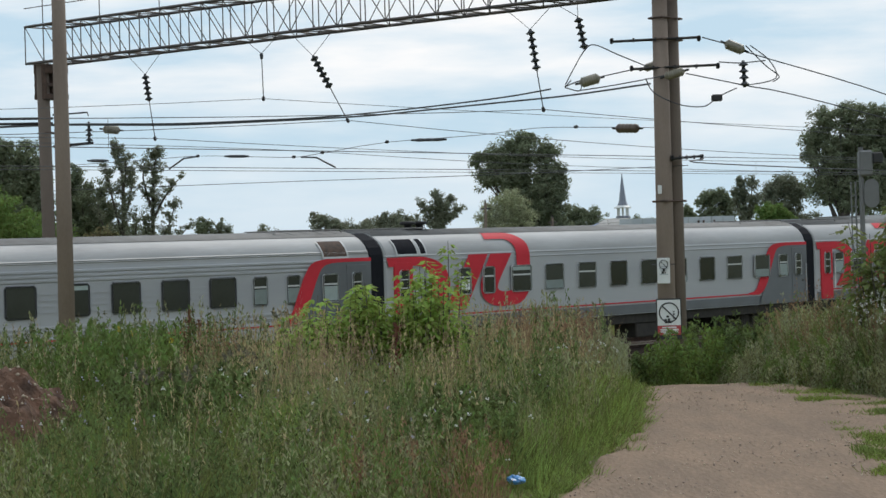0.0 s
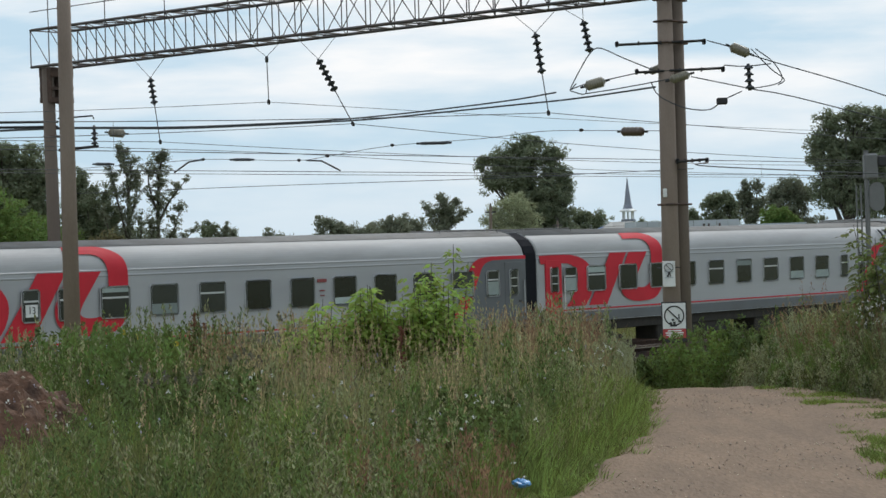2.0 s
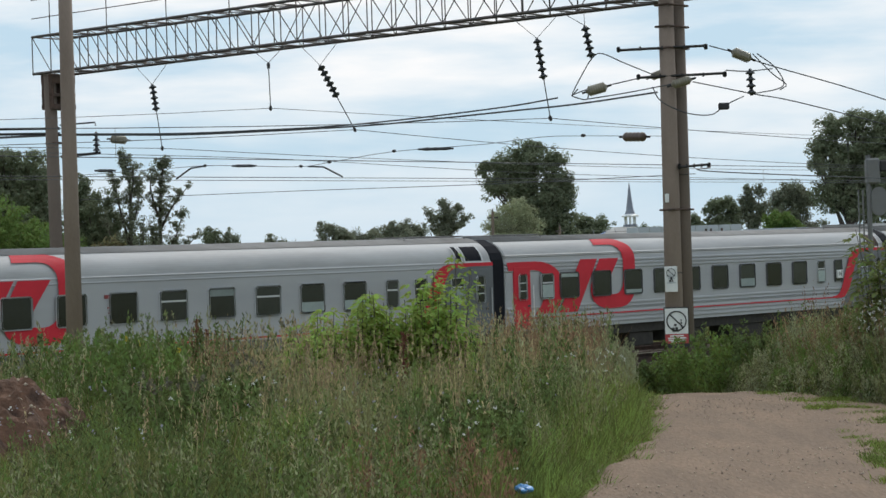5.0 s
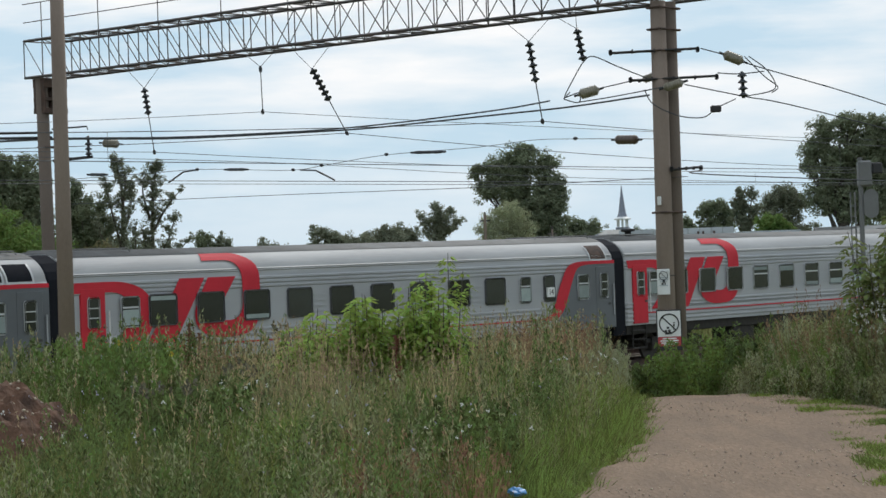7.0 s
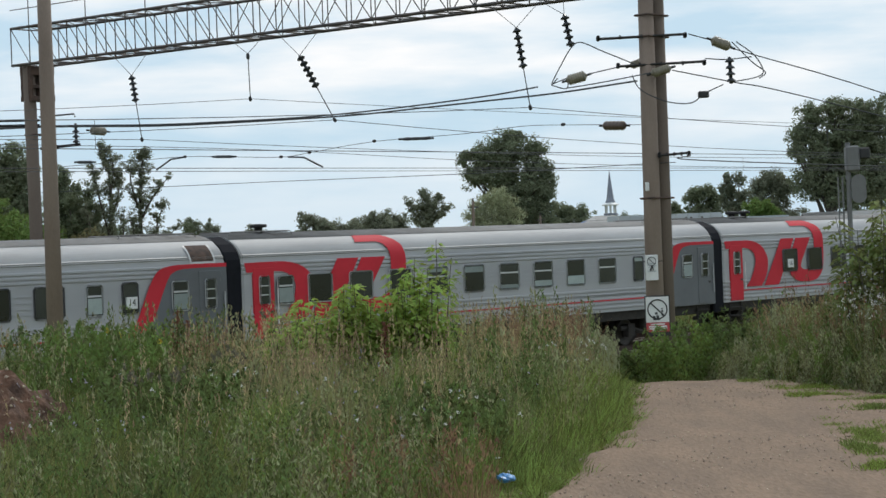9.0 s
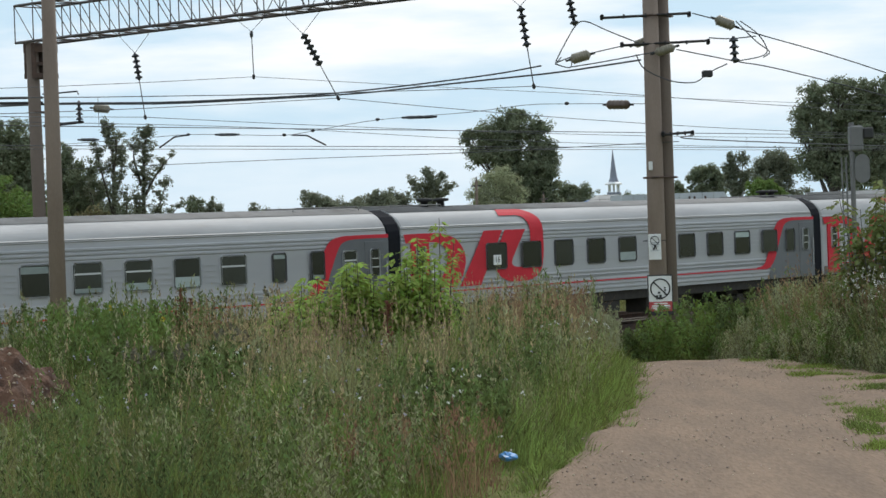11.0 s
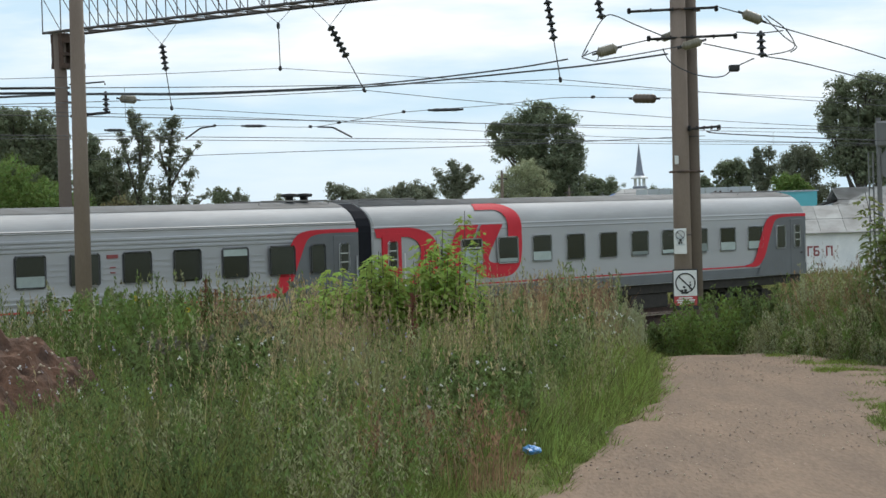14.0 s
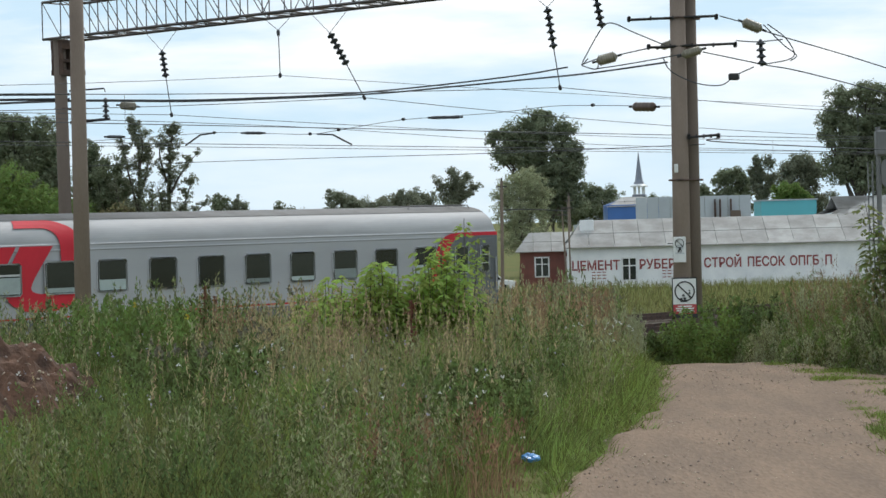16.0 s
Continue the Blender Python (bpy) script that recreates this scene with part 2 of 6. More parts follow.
def tube(bm, pts, r, sides=6, r2=None, cap=True):
    pts = [Vector(p) for p in pts]
    rings = []
    n = len(pts)
    for i, p in enumerate(pts):
        d = (pts[min(i + 1, n - 1)] - pts[max(i - 1, 0)]).normalized()
        a = d.orthogonal().normalized() if abs(d.z) > 0.9 else d.cross(Vector((0, 0, 1))).normalized()
        b = d.cross(a)
        rr = r if r2 is None else r + (r2 - r) * i / (n - 1)
        rings.append([bm.verts.new(p + (a * math.cos(k * math.tau / sides) + b * math.sin(k * math.tau / sides)) * rr) for k in range(sides)])
    for q, w in zip(rings, rings[1:]):
        for k in range(sides):
            bm.faces.new((q[k], q[(k + 1) % sides], w[(k + 1) % sides], w[k]))
    if cap:
        bm.faces.new(rings[0][::-1])
        bm.faces.new(rings[-1])
    return bm


def rod(a, b, r, sides=6, r2=None):
    return tube(bmesh.new(), (a, b), r, sides, r2)


def lathe(profile, sides=12):
    """A turned body about z from (radius, height) pairs."""
    bm = bmesh.new()
    rings = [[bm.verts.new((r * math.cos(k * math.tau / sides), r * math.sin(k * math.tau / sides), z)) for k in range(sides)] for r, z in profile]
    for q, w in zip(rings, rings[1:]):
        for k in range(sides):
            bm.faces.new((q[k], q[(k + 1) % sides], w[(k + 1) % sides], w[k]))
    bm.faces.new(rings[0][::-1])
    bm.faces.new(rings[-1])
    return bm


def sag(a, b, drop, n=14):
    a, b = Vector(a), Vector(b)
    return [a.lerp(b, i / n) - Vector((0, 0, drop * 4 * (i / n) * (1 - i / n))) for i in range(n + 1)]


def prism(outline, y0, y1):
    """An (x, z) outline given depth from y0 to y1."""
    bm = bmesh.new()
    f = [bm.verts.new((x, y0, z)) for x, z in outline]
    g = [bm.verts.new((x, y1, z)) for x, z in outline]
    bm.faces.new(f)
    bm.faces.new(g[::-1])
    for i in range(len(f)):
        j = (i + 1) % len(f)
        bm.faces.new((f[j], f[i], g[i], g[j]))
    bmesh.ops.recalc_face_normals(bm, faces=bm.faces)
    return bm


# ---- plan ----
ALPHA = radians(48.8)
ET = Vector((math.cos(ALPHA), math.sin(ALPHA), 0))      # along the track
EN = Vector((-math.sin(ALPHA), math.cos(ALPHA), 0))     # across it, away from the eye
RAIL = -2.27
AXIS = Vector((0, 70, 0)) + EN * 1.55                   # a point on the axis of the train's track
MAST = Vector((5.27, 52.0, 0))                          # foot of the near gantry mast


def smooth_step(a, b, v):
    k = np.clip((v - a) / (b - a), 0, 1)
    return k * k * (3 - 2 * k)


def ground_z(x, y):
    x, y = np.asarray(x, float), np.asarray(y, float)
    z = -2.62 * smooth_step(22.5, 45, y - 0.12 * (x - 2.5))
    near = 1 - smooth_step(20, 60, y)
    left = smooth_step(0.4, -1.2, x - np.interp(y, PY, PL))
    z = z + 0.05 * near * left + 0.03 * near * (np.sin(x * 1.7 + 0.4) * np.sin(y * 1.1) + 0.5 * np.sin(x * 4.1) * np.sin(y * 3.3 + 1))
    return z


PY = [8, 12, 14.27, 16.2, 18.2, 21.6, 24.6, 30, 36]
PL = [-0.3, 0.36, 0.79, 1.12, 1.55, 1.93, 2.08, 2.2, 1.6]
PR = [2.0, 2.30, 2.62, 2.95, 3.18, 3.35, 3.16, 3.1, 2.6]


def build_ground():
    xs = np.concatenate([-np.geomspace(4000, 12, 26), np.linspace(-11, 14, 90), np.geomspace(15, 4000, 26)])
    ys = np.concatenate([[-200, -60, -20, -5], np.linspace(0, 10, 8), np.linspace(11, 46, 130), np.geomspace(47, 4500, 40)])
    X, Y = np.meshgrid(xs, ys)
    Z = ground_z(X, Y)
    nx, ny = len(xs), len(ys)
    i = np.arange(nx * ny).reshape(ny, nx)
    f = np.stack([i[:-1, :-1], i[:-1, 1:], i[1:, 1:], i[1:, :-1]], -1).reshape(-1, 4)
    me = quads_mesh("ground", np.stack([X, Y, Z], -1).reshape(-1, 3), f)
    tagged(place("ground", me, "soil", smooth=True), "bare and grassy soil falling towards the railway", "ground", kind="structure")
    # the trodden path, with ragged edges
    ys = np.concatenate([np.linspace(-8, 8.8, 20), np.linspace(9, 36, 150)])
    rows = []
    for y in ys:
        a, b = np.interp(y, PY, PL), np.interp(y, PY, PR)
        a += 0.09 * noise.noise((y * 1.9, 0, 0)) + 0.05 * noise.noise((y * 6, 3, 0))
        b += 0.75 * float(smooth_step(25.5, 19.5, np.array(y))) + 0.9 * float(smooth_step(23.4, 18.5, np.array(y))) + 0.14 * noise.noise((y * 1.6, 9, 0)) + 0.07 * noise.noise((y * 5, 5, 0))
        x = np.linspace(a - 0.12, b + 0.12, 26)
        z = ground_z(x, y) * float(0.1 + 0.9 * smooth_step(19, 24.5, np.array(y))) + 0.035
        z[0] = z[-1] = ground_z(x[0], y) - 0.05
        z += 0.004 * np.array([noise.noise((q * 2.3, y * 0.5, 4)) for q in x])
        rows.append(np.stack([x, np.full(26, y), z], -1))
    V = np.array(rows)
    i = np.arange(len(ys) * 26).reshape(len(ys), 26)
    f = np.stack([i[:-1, :-1], i[:-1, 1:], i[1:, 1:], i[1:, :-1]], -1).reshape(-1, 4)
    tagged(place("path", quads_mesh("path", V.reshape(-1, 3), f), "path", smooth=True), "trodden sandy footpath between weeds", "path", kind="structure")


build_ground()


# ---- vegetation ----
def leaves_mesh(name, centres, size, flat=0.5, aspect=0.55, up=0.0, facing=None, rough=0.7):
    """Pointed leaves (four corners) at the given points, turned at random or roughly facing a direction each."""
    n = len(centres)
    if facing is None:
        d = RNG.normal(size=(n, 3))
        d[:, 2] = d[:, 2] * 0.7 if not up else np.abs(d[:, 2]) + up
        d /= np.linalg.norm(d, axis=1)[:, None]
        e = np.cross(d, RNG.normal(size=(n, 3)) + np.array([0, 0, flat]))
    else:
        f = facing + RNG.normal(size=(n, 3)) * rough
        f /= np.linalg.norm(f, axis=1)[:, None] + 1e-9
        d = np.cross(f, RNG.normal(size=(n, 3)))
        d /= np.linalg.norm(d, axis=1)[:, None] + 1e-9
        e = np.cross(f, d)
    e /= np.linalg.norm(e, axis=1)[:, None] + 1e-9
    s = (size * RNG.uniform(0.6, 1.35, n))[:, None]
    c = np.asarray(centres)
    v = np.stack([c - d * s * 0.5, c + e * s * aspect * 0.5, c + d * s * 0.5, c - e * s * aspect * 0.5], 1).reshape(-1, 3)
    return quads_mesh(name, v, np.arange(4 * n).reshape(n, 4))


def tuft_cloud(centres, radius, per, squash=0.7):
    """Leaf points and outward directions for rounded tufts of foliage."""
    n = len(centres)
    d = RNG.normal(size=(n, per, 3))
    d /= np.linalg.norm(d, axis=2)[..., None]
    r = radius * RNG.uniform(0.6, 1.35, (n, 1, 1)) * RNG.random((n, per, 1)) ** 0.45
    p = np.asarray(centres)[:, None, :] + d * r * np.array([1, 1, squash])
    f = d + np.array([0, 0, 0.75])
    return p.reshape(-1, 3), f.reshape(-1, 3)


def tree(name, label, x, y, base, blobs, mat, leaf_size, density=1.0, trunk=0.2, stems=1, aspect=0.6, category="tree", tuft=0.36, ragged=0.3):
    """Trunk, limbs to each mass of the crown, and a crown of leafy tufts; blobs: (dx, z, rx, rz)."""
    t = thing(name, label, category, Matrix.Translation((x, y, base)))
    top = max(b[1] for b in blobs) - base
    bm = bmesh.new()
    for k in range(stems):
        ox = (k - (stems - 1) / 2) * trunk * 3
        tube(bm, [(ox, 0, -0.3), (ox * 1.2 + 0.1, 0.05, top * 0.4), (ox * 1.5, -0.05, top * 0.9)], trunk, 7, trunk * 0.25)
    part("trunk", bm, "bark", t, smooth=True)
    pts, dirs, sizes = [], [], []
    for dx, z, rx, rz in blobs:
        zz = z - base
        limb = tube(bmesh.new(), [(0, 0, zz * 0.45), (dx * 0.5, 0.1, zz * 0.72), (dx, 0, zz)], trunk * 0.4, 5, trunk * 0.08)
        for k in range(4):
            a = RNG.uniform(0, math.tau)
            q = Vector((dx + math.cos(a) * rx * 0.8, math.sin(a) * rx * 0.7, zz + RNG.uniform(-0.5, 0.8) * rz))
            tube(limb, [(dx * 0.7, 0, zz * 0.85), tuple(q)], trunk * 0.18, 4, trunk * 0.04)
        part("limb", limb, "bark", t)
        tr = min(tuft, 0.62 * min(rx, rz))
        n = max(12, int(density * 7.5 * (rx * rz) / (tr * tr)))
        d = RNG.normal(size=(n, 3))
        d /= np.linalg.norm(d, axis=1)[:, None]
        lump = np.array([noise.noise(Vector(q) * 2.1 + Vector((x, y, z))) for q in d])[:, None]
        r = (RNG.random(n) ** 0.4)[:, None] * (1 + ragged * lump)
        c = np.array([dx, 0, zz]) + d * r * np.array([rx, rx * 0.9, rz])
        per = int(17 * (tr / leaf_size) ** 1.2) + 8
        p, f = tuft_cloud(c, tr, per)
        # larger shaded leaves fill the heart of the mass
        m = int(3.8 * rx * rz / leaf_size ** 2)
        d = RNG.normal(size=(m, 3))
        d /= np.linalg.norm(d, axis=1)[:, None]
        q = np.array([dx, 0, zz]) + d * (0.8 * RNG.random(m) ** 0.4)[:, None] * np.array([rx, rx * 0.9, rz])
        pts += [p, q]
        dirs += [f, d]
        sizes += [np.full(len(p), leaf_size), np.full(m, leaf_size * 2.0)]
    place("crown", leaves_mesh("crown", np.concatenate(pts), np.concatenate(sizes), aspect=aspect, facing=np.concatenate(dirs)), mat, t)
    return t


def bough_tree(name, label, x, y, base, boughs, mat, leaf_size, trunk=0.14, spread=0.5, tuft=0.2, step=0.26, category="tree"):
    """An open-crowned tree: each bough rises from its foot to its tip with leafy side shoots, sky between them."""
    t = thing(name, label, category, Matrix.Translation((x, y, base)))
    pts, dirs = [], []
    for i, way in enumerate(boughs):
        line = spline([(a - x, 0.25 * math.sin(3 * i + k), b - base) for k, (a, b) in enumerate(way)], 6)
        part("trunk" if i == 0 else "bough", tube(bmesh.new(), line, trunk if i == 0 else trunk * 0.5, 6, 0.015), "bark", t, smooth=True)
        length = sum((b - a).length for a, b in zip(line, line[1:]))
        c = []
        for k in range(int(length / step)):
            s = (k + RNG.random()) * step / length
            p = line[min(int(s * (len(line) - 1)), len(line) - 1)]
            w = spread * (0.3 + 0.9 * math.sin(math.pi * min(1, 0.18 + 0.82 * s)) ** 0.8)
            for side in range(3):
                if RNG.random() < 0.3:
                    continue
                a, ww = RNG.uniform(0, math.tau), w * RNG.uniform(0.25, 1.3)
                q = p + Vector((math.cos(a) * ww, math.sin(a) * ww, ww * RNG.uniform(0.5, 1.7)))
                c += [p.lerp(q, 0.4), p.lerp(q, 0.7), q]
        c += [line[-1], line[-1] + Vector((0, 0, 0.15))]
        p, f = tuft_cloud(np.array([tuple(q) for q in c]), tuft, int(11 * (tuft / leaf_size) ** 1.2) + 5)
        pts.append(p)
        dirs.append(f)
    place("crown", leaves_mesh("crown", np.concatenate(pts), leaf_size, aspect=0.6, facing=np.concatenate(dirs)), mat, t)
    return t


def spline(pts, n=5):
    """A smooth line through the points."""
    p = [Vector(q) for q in pts]
    if len(p) < 3:
        return p
    p = [p[0] * 2 - p[1]] + p + [p[-1] * 2 - p[-2]]
    out = []
    for a, b, c, d in zip(p, p[1:], p[2:], p[3:]):
        for k in range(n):
            t = k / n
            out.append(0.5 * ((2 * b) + (c - a) * t + (2 * a - 5 * b + 4 * c - d) * t * t + (3 * b - a - 3 * c + d) * t ** 3))
    return out + [p[-2]]


def lathe_at(profile, at, tilt=(0, 0, 1), sides=12):
    bm = lathe(profile, sides)
    m = Matrix.Translation(at) @ Vector((0, 0, 1)).rotation_difference(Vector(tilt)).to_matrix().to_4x4()
    bm.transform(m)
    return bm


# ---- train ----
PITCH = 24.54
WALL = 1.55


def half_width(z):
    if z <= 3.42:
        return WALL
    k = min(1.0, (z - 3.42) / 0.96)
    return WALL * max(0.0, 1 - k ** 2.3) ** (1 / 2.3)


RIBS_LOW, RIBS_HIGH = (1.42, 1.57, 1.72, 1.87, 2.02), (3.24, 3.36, 3.48, 3.60, 3.72)


def side_profile(z0, z1, ribbed, n=10):
    """(half width, height) pairs from z0 to z1, with pressed ribs where asked."""
    zs = {round(z0 + (z1 - z0) * i / n, 4): 0.0 for i in range(n + 1)}
    if ribbed:
        for z in RIBS_LOW + RIBS_HIGH:
            if z0 + 0.05 < z < z1 - 0.05:
                for dz, d in ((-0.05, 0), (-0.022, 0.032), (0.022, 0.032), (0.05, 0)):
                    zs[round(z + dz, 4)] = d
    else:
        for z in (3.42, 3.56):
            if z0 + 0.05 < z < z1 - 0.05:
                for dz, d in ((-0.03, 0), (-0.012, 0.016), (0.012, 0.016), (0.03, 0)):
                    zs[round(z + dz, 4)] = d
    return [(half_width(z) + zs[z], z) for z in sorted(zs)]


def shell(x0, x1, prof):
    """A shell along x with the profile on both sides, closed across the top."""
    ring = [(-w, z) for w, z in prof] + [(w, z) for w, z in prof[::-1]]
    bm = bmesh.new()
    xs = [x0, x0 + 0.06, x1 - 0.06, x1]
    rows = []
    for i, x in enumerate(xs):
        k = 0.97 if i in (0, 3) else 1.0
        rows.append([bm.verts.new((x, y * k, z)) for y, z in ring])
    for a, b in zip(rows, rows[1:]):
        for i in range(len(ring) - 1):
            bm.faces.new((a[i], b[i], b[i + 1], a[i + 1]))
    bm.faces.new(rows[0][::-1])
    bm.faces.new(rows[-1])
    bmesh.ops.recalc_face_normals(bm, faces=bm.faces)
    return bm


def decal(patches, proud=0.044, n=9):
    """Painted patches: four (x, z) corners each, laid over the side's curve."""
    bm = bmesh.new()
    for a, b, c, d in patches:
        grid = []
        for i in range(n + 1):
            row = []
            for j in range(3):
                u, v = i / n, j / 2
                x = (a[0] * (1 - v) + b[0] * v) * (1 - u) + (d[0] * (1 - v) + c[0] * v) * u
                z = (a[1] * (1 - v) + b[1] * v) * (1 - u) + (d[1] * (1 - v) + c[1] * v) * u
                row.append(bm.verts.new((x, -half_width(z) - proud, z)))
            grid.append(row)
        for i in range(n):
            for j in range(2):
                bm.faces.new((grid[i][j], grid[i][j + 1], grid[i + 1][j + 1], grid[i + 1][j]))
    bmesh.ops.remove_doubles(bm, verts=bm.verts, dist=0.002)
    bmesh.ops.recalc_face_normals(bm, faces=bm.faces)
    return bm


def ribbon(outer, inner, n=5):
    """Patches between two smooth edges given as (x, z) points."""
    a = [(p.x, p.z) for p in spline([(x, 0, z) for x, z in outer], n)]
    b = [(p.x, p.z) for p in spline([(x, 0, z) for x, z in inner], n)]
    return [(q, p, r, w) for p, r, q, w in zip(a, a[1:], b, b[1:])]


EMBLEM = dict(
    emblem_arch=ribbon([(0.36, 3.52), (1.40, 3.53), (2.20, 3.50), (2.85, 3.30), (3.22, 2.92), (3.27, 2.52), (3.10, 2.12), (2.80, 1.80)],
                       [(0.45, 3.24), (1.40, 3.25), (1.95, 3.22), (2.30, 3.05), (2.42, 2.78), (2.32, 2.45), (2.08, 2.10), (1.75, 1.80)]),
    emblem_stroke=[((2.98, 1.80), (4.00, 1.80), (4.60, 2.70), (3.65, 2.70)), ((3.65, 2.70), (4.60, 2.70), (5.16, 3.54), (4.22, 3.54))],
    emblem_hook=ribbon([(5.28, 3.54), (4.90, 2.92), (4.76, 2.52), (4.90, 2.12), (5.40, 1.88), (6.10, 1.84), (6.75, 1.92), (7.15, 2.22), (7.28, 2.70), (7.29, 3.25), (7.27, 3.66), (7.20, 3.92), (6.98, 4.10), (6.65, 4.20), (6.05, 4.21), (5.45, 4.21)],
                       [(6.35, 3.54), (5.88, 2.92), (5.66, 2.60), (5.62, 2.42), (5.78, 2.33), (6.05, 2.31), (6.32, 2.36), (6.52, 2.52), (6.60, 2.80), (6.60, 3.25), (6.58, 3.62), (6.53, 3.80), (6.42, 3.93), (6.22, 4.00), (5.80, 4.01), (5.28, 4.01)]),
)
END_GREY = [((20.85, 1.28), (24.2, 1.28), (24.2, 2.4), (21.50, 2.4)), ((21.50, 2.4), (24.2, 2.4), (24.2, 3.46), (22.05, 3.46))]
END_RED = ribbon([(20.10, 1.72), (20.55, 1.80), (20.82, 2.10), (21.05, 2.55), (21.35, 3.10), (21.65, 3.42), (22.15, 3.54), (23.0, 3.56), (24.2, 3.56)],
                 [(20.10, 1.66), (20.90, 1.67), (21.35, 2.00), (21.60, 2.45), (21.88, 3.00), (22.10, 3.30), (22.45, 3.42), (23.1, 3.45), (24.2, 3.45)])
MESHES = {}


def ring_mesh(name, w, h, t, y0, y1, cut=0.07):
    """A frame with chamfered corners, w by h outside, t wide."""
    key = (name, w, h, t)
    if key not in MESHES:
        def outline(a, b, c):
            return [(-a + c, -b), (a - c, -b), (a, -b + c), (a, b - c), (a - c, b), (-a + c, b), (-a, b - c), (-a, -b + c)]
        bm = bmesh.new()
        o, i = outline(w / 2, h / 2, cut), outline(w / 2 - t, h / 2 - t, cut * 0.8)
        vs = [[bm.verts.new((x, y, z)) for x, z in q] for q, y in ((o, y0), (o, y1), (i, y1), (i, y0))]
        for a, b in zip(vs, vs[1:]):
            for k in range(8):
                bm.faces.new((a[k], a[(k + 1) % 8], b[(k + 1) % 8], b[k]))
        bmesh.ops.recalc_face_normals(bm, faces=bm.faces)
        me = bpy.data.meshes.new(name)
        bm.to_mesh(me)
        bm.free()
        MESHES[key] = me
    return MESHES[key]


def slab_mesh(name, w, h, y0, y1):
    key = (name, w, h, y0)
    if key not in MESHES:
        me = bpy.data.meshes.new(name)
        bm = boxes(((-w / 2, y0, -h / 2), (w / 2, y1, h / 2)))
        bm.to_mesh(me)
        bm.free()
        MESHES[key] = me
    return MESHES[key]


def coach_window(car, x, w, z0, z1, style, rnd):
    """One window: rubber seal or pale frame, dark pane, and what shows behind it."""
    h, zc = z1 - z0, (z0 + z1) / 2
    pale = style != "dark"
    fr = place("window", ring_mesh("window_ring_pale" if pale else "window_ring_dark", w, h, 0.045, -0.05, 0.0), "win_frame" if pale else "win_seal", car)
    fr.location = (x, -WALL, zc)
    pane = place("pane", slab_mesh("pane", w - 0.07, h - 0.07, -0.032, 0.0), "win_glass", fr)
    if style in ("narrow", "bright") or (style == "split" and (w < 0.8 or rnd.random() < 0.45)):
        bar = place("transom", slab_mesh("transom", w - 0.08, 0.05, -0.046, 0.0), "win_frame", fr)
        bar.location = (0, 0, h * 0.14)
    if style == "door":
        for dz in (-0.13, 0.13):
            bar = place("guard_bar", slab_mesh("guard_bar", w - 0.06, 0.03, -0.055, 0.0), "win_frame", fr)
            bar.location = (0, 0, dz)
    if style == "bright":
        c = place("blind", slab_mesh("blind", w - 0.1, h * 0.5, -0.036, -0.01), "curtain", fr)
        c.location = (0, 0, -h * 0.18)
    elif style in ("split", "dark", "narrow", "plain") and rnd.random() < (0.55 if style in ("split", "plain") else 0.25):
        hh = h * rnd.choice((0.14, 0.22, 0.32))
        c = place("curtain", slab_mesh("curtain", round(w - 0.11, 2), round(hh, 2), -0.0345, -0.01), "curtain", fr)
        c.location = (0, 0, -h / 2 + 0.05 + hh / 2 if rnd.random() < 0.6 else h / 2 - 0.05 - hh / 2)
    return fr


def bogie(car, x):
    b = new("bogie")
    b.parent = car
    b.location = (x, 0, 0)
    fr = bmesh.new()
    for y in (-1.0, 1.0):
        tube(fr, [(-1.75, y, 0.62), (-1.2, y, 0.66), (-0.6, y, 0.48), (0.6, y, 0.48), (1.2, y, 0.66), (1.75, y, 0.62)], 0.09, 6)
        for dx in (-0.35, 0.35):
            tube(fr, [(dx, y, 0.5), (dx, y, 1.0)], 0.13, 8)
        for dx in (-1.2, 1.2):
            box(fr, (dx - 0.2, y - 0.13, 0.32), (dx + 0.2, y + 0.13, 0.78))
    box(fr, (-0.25, -1.0, 0.55), (0.25, 1.0, 0.9))
    part("bogie_frame", fr, "under", b)
    sets = []
    for dx in (-1.2, 1.2):
        w = bmesh.new()
        for y in (-0.76, 0.76):
            wheel = lathe([(0.18, -0.07), (0.40, -0.05), (0.44, -0.065), (0.478, -0.06), (0.478, 0.055), (0.44, 0.065), (0.2, 0.04)], 20)
            wheel.transform(Matrix.Translation((0, y, 0)) @ Matrix.Rotation(radians(90), 4, "X"))
            tmp = bpy.data.meshes.new("tmp")
            wheel.to_mesh(tmp)
            wheel.free()
            w.from_mesh(tmp)
            bpy.data.meshes.remove(tmp)
        tube(w, [(0, -1.0, 0), (0, 1.0, 0)], 0.08, 8)
        ws = part("wheelset", w, "wheel", b)
        ws.location = (dx, 0, 0.478)
        sets.append((ws, dx))
    return sets


WHEELSETS = []


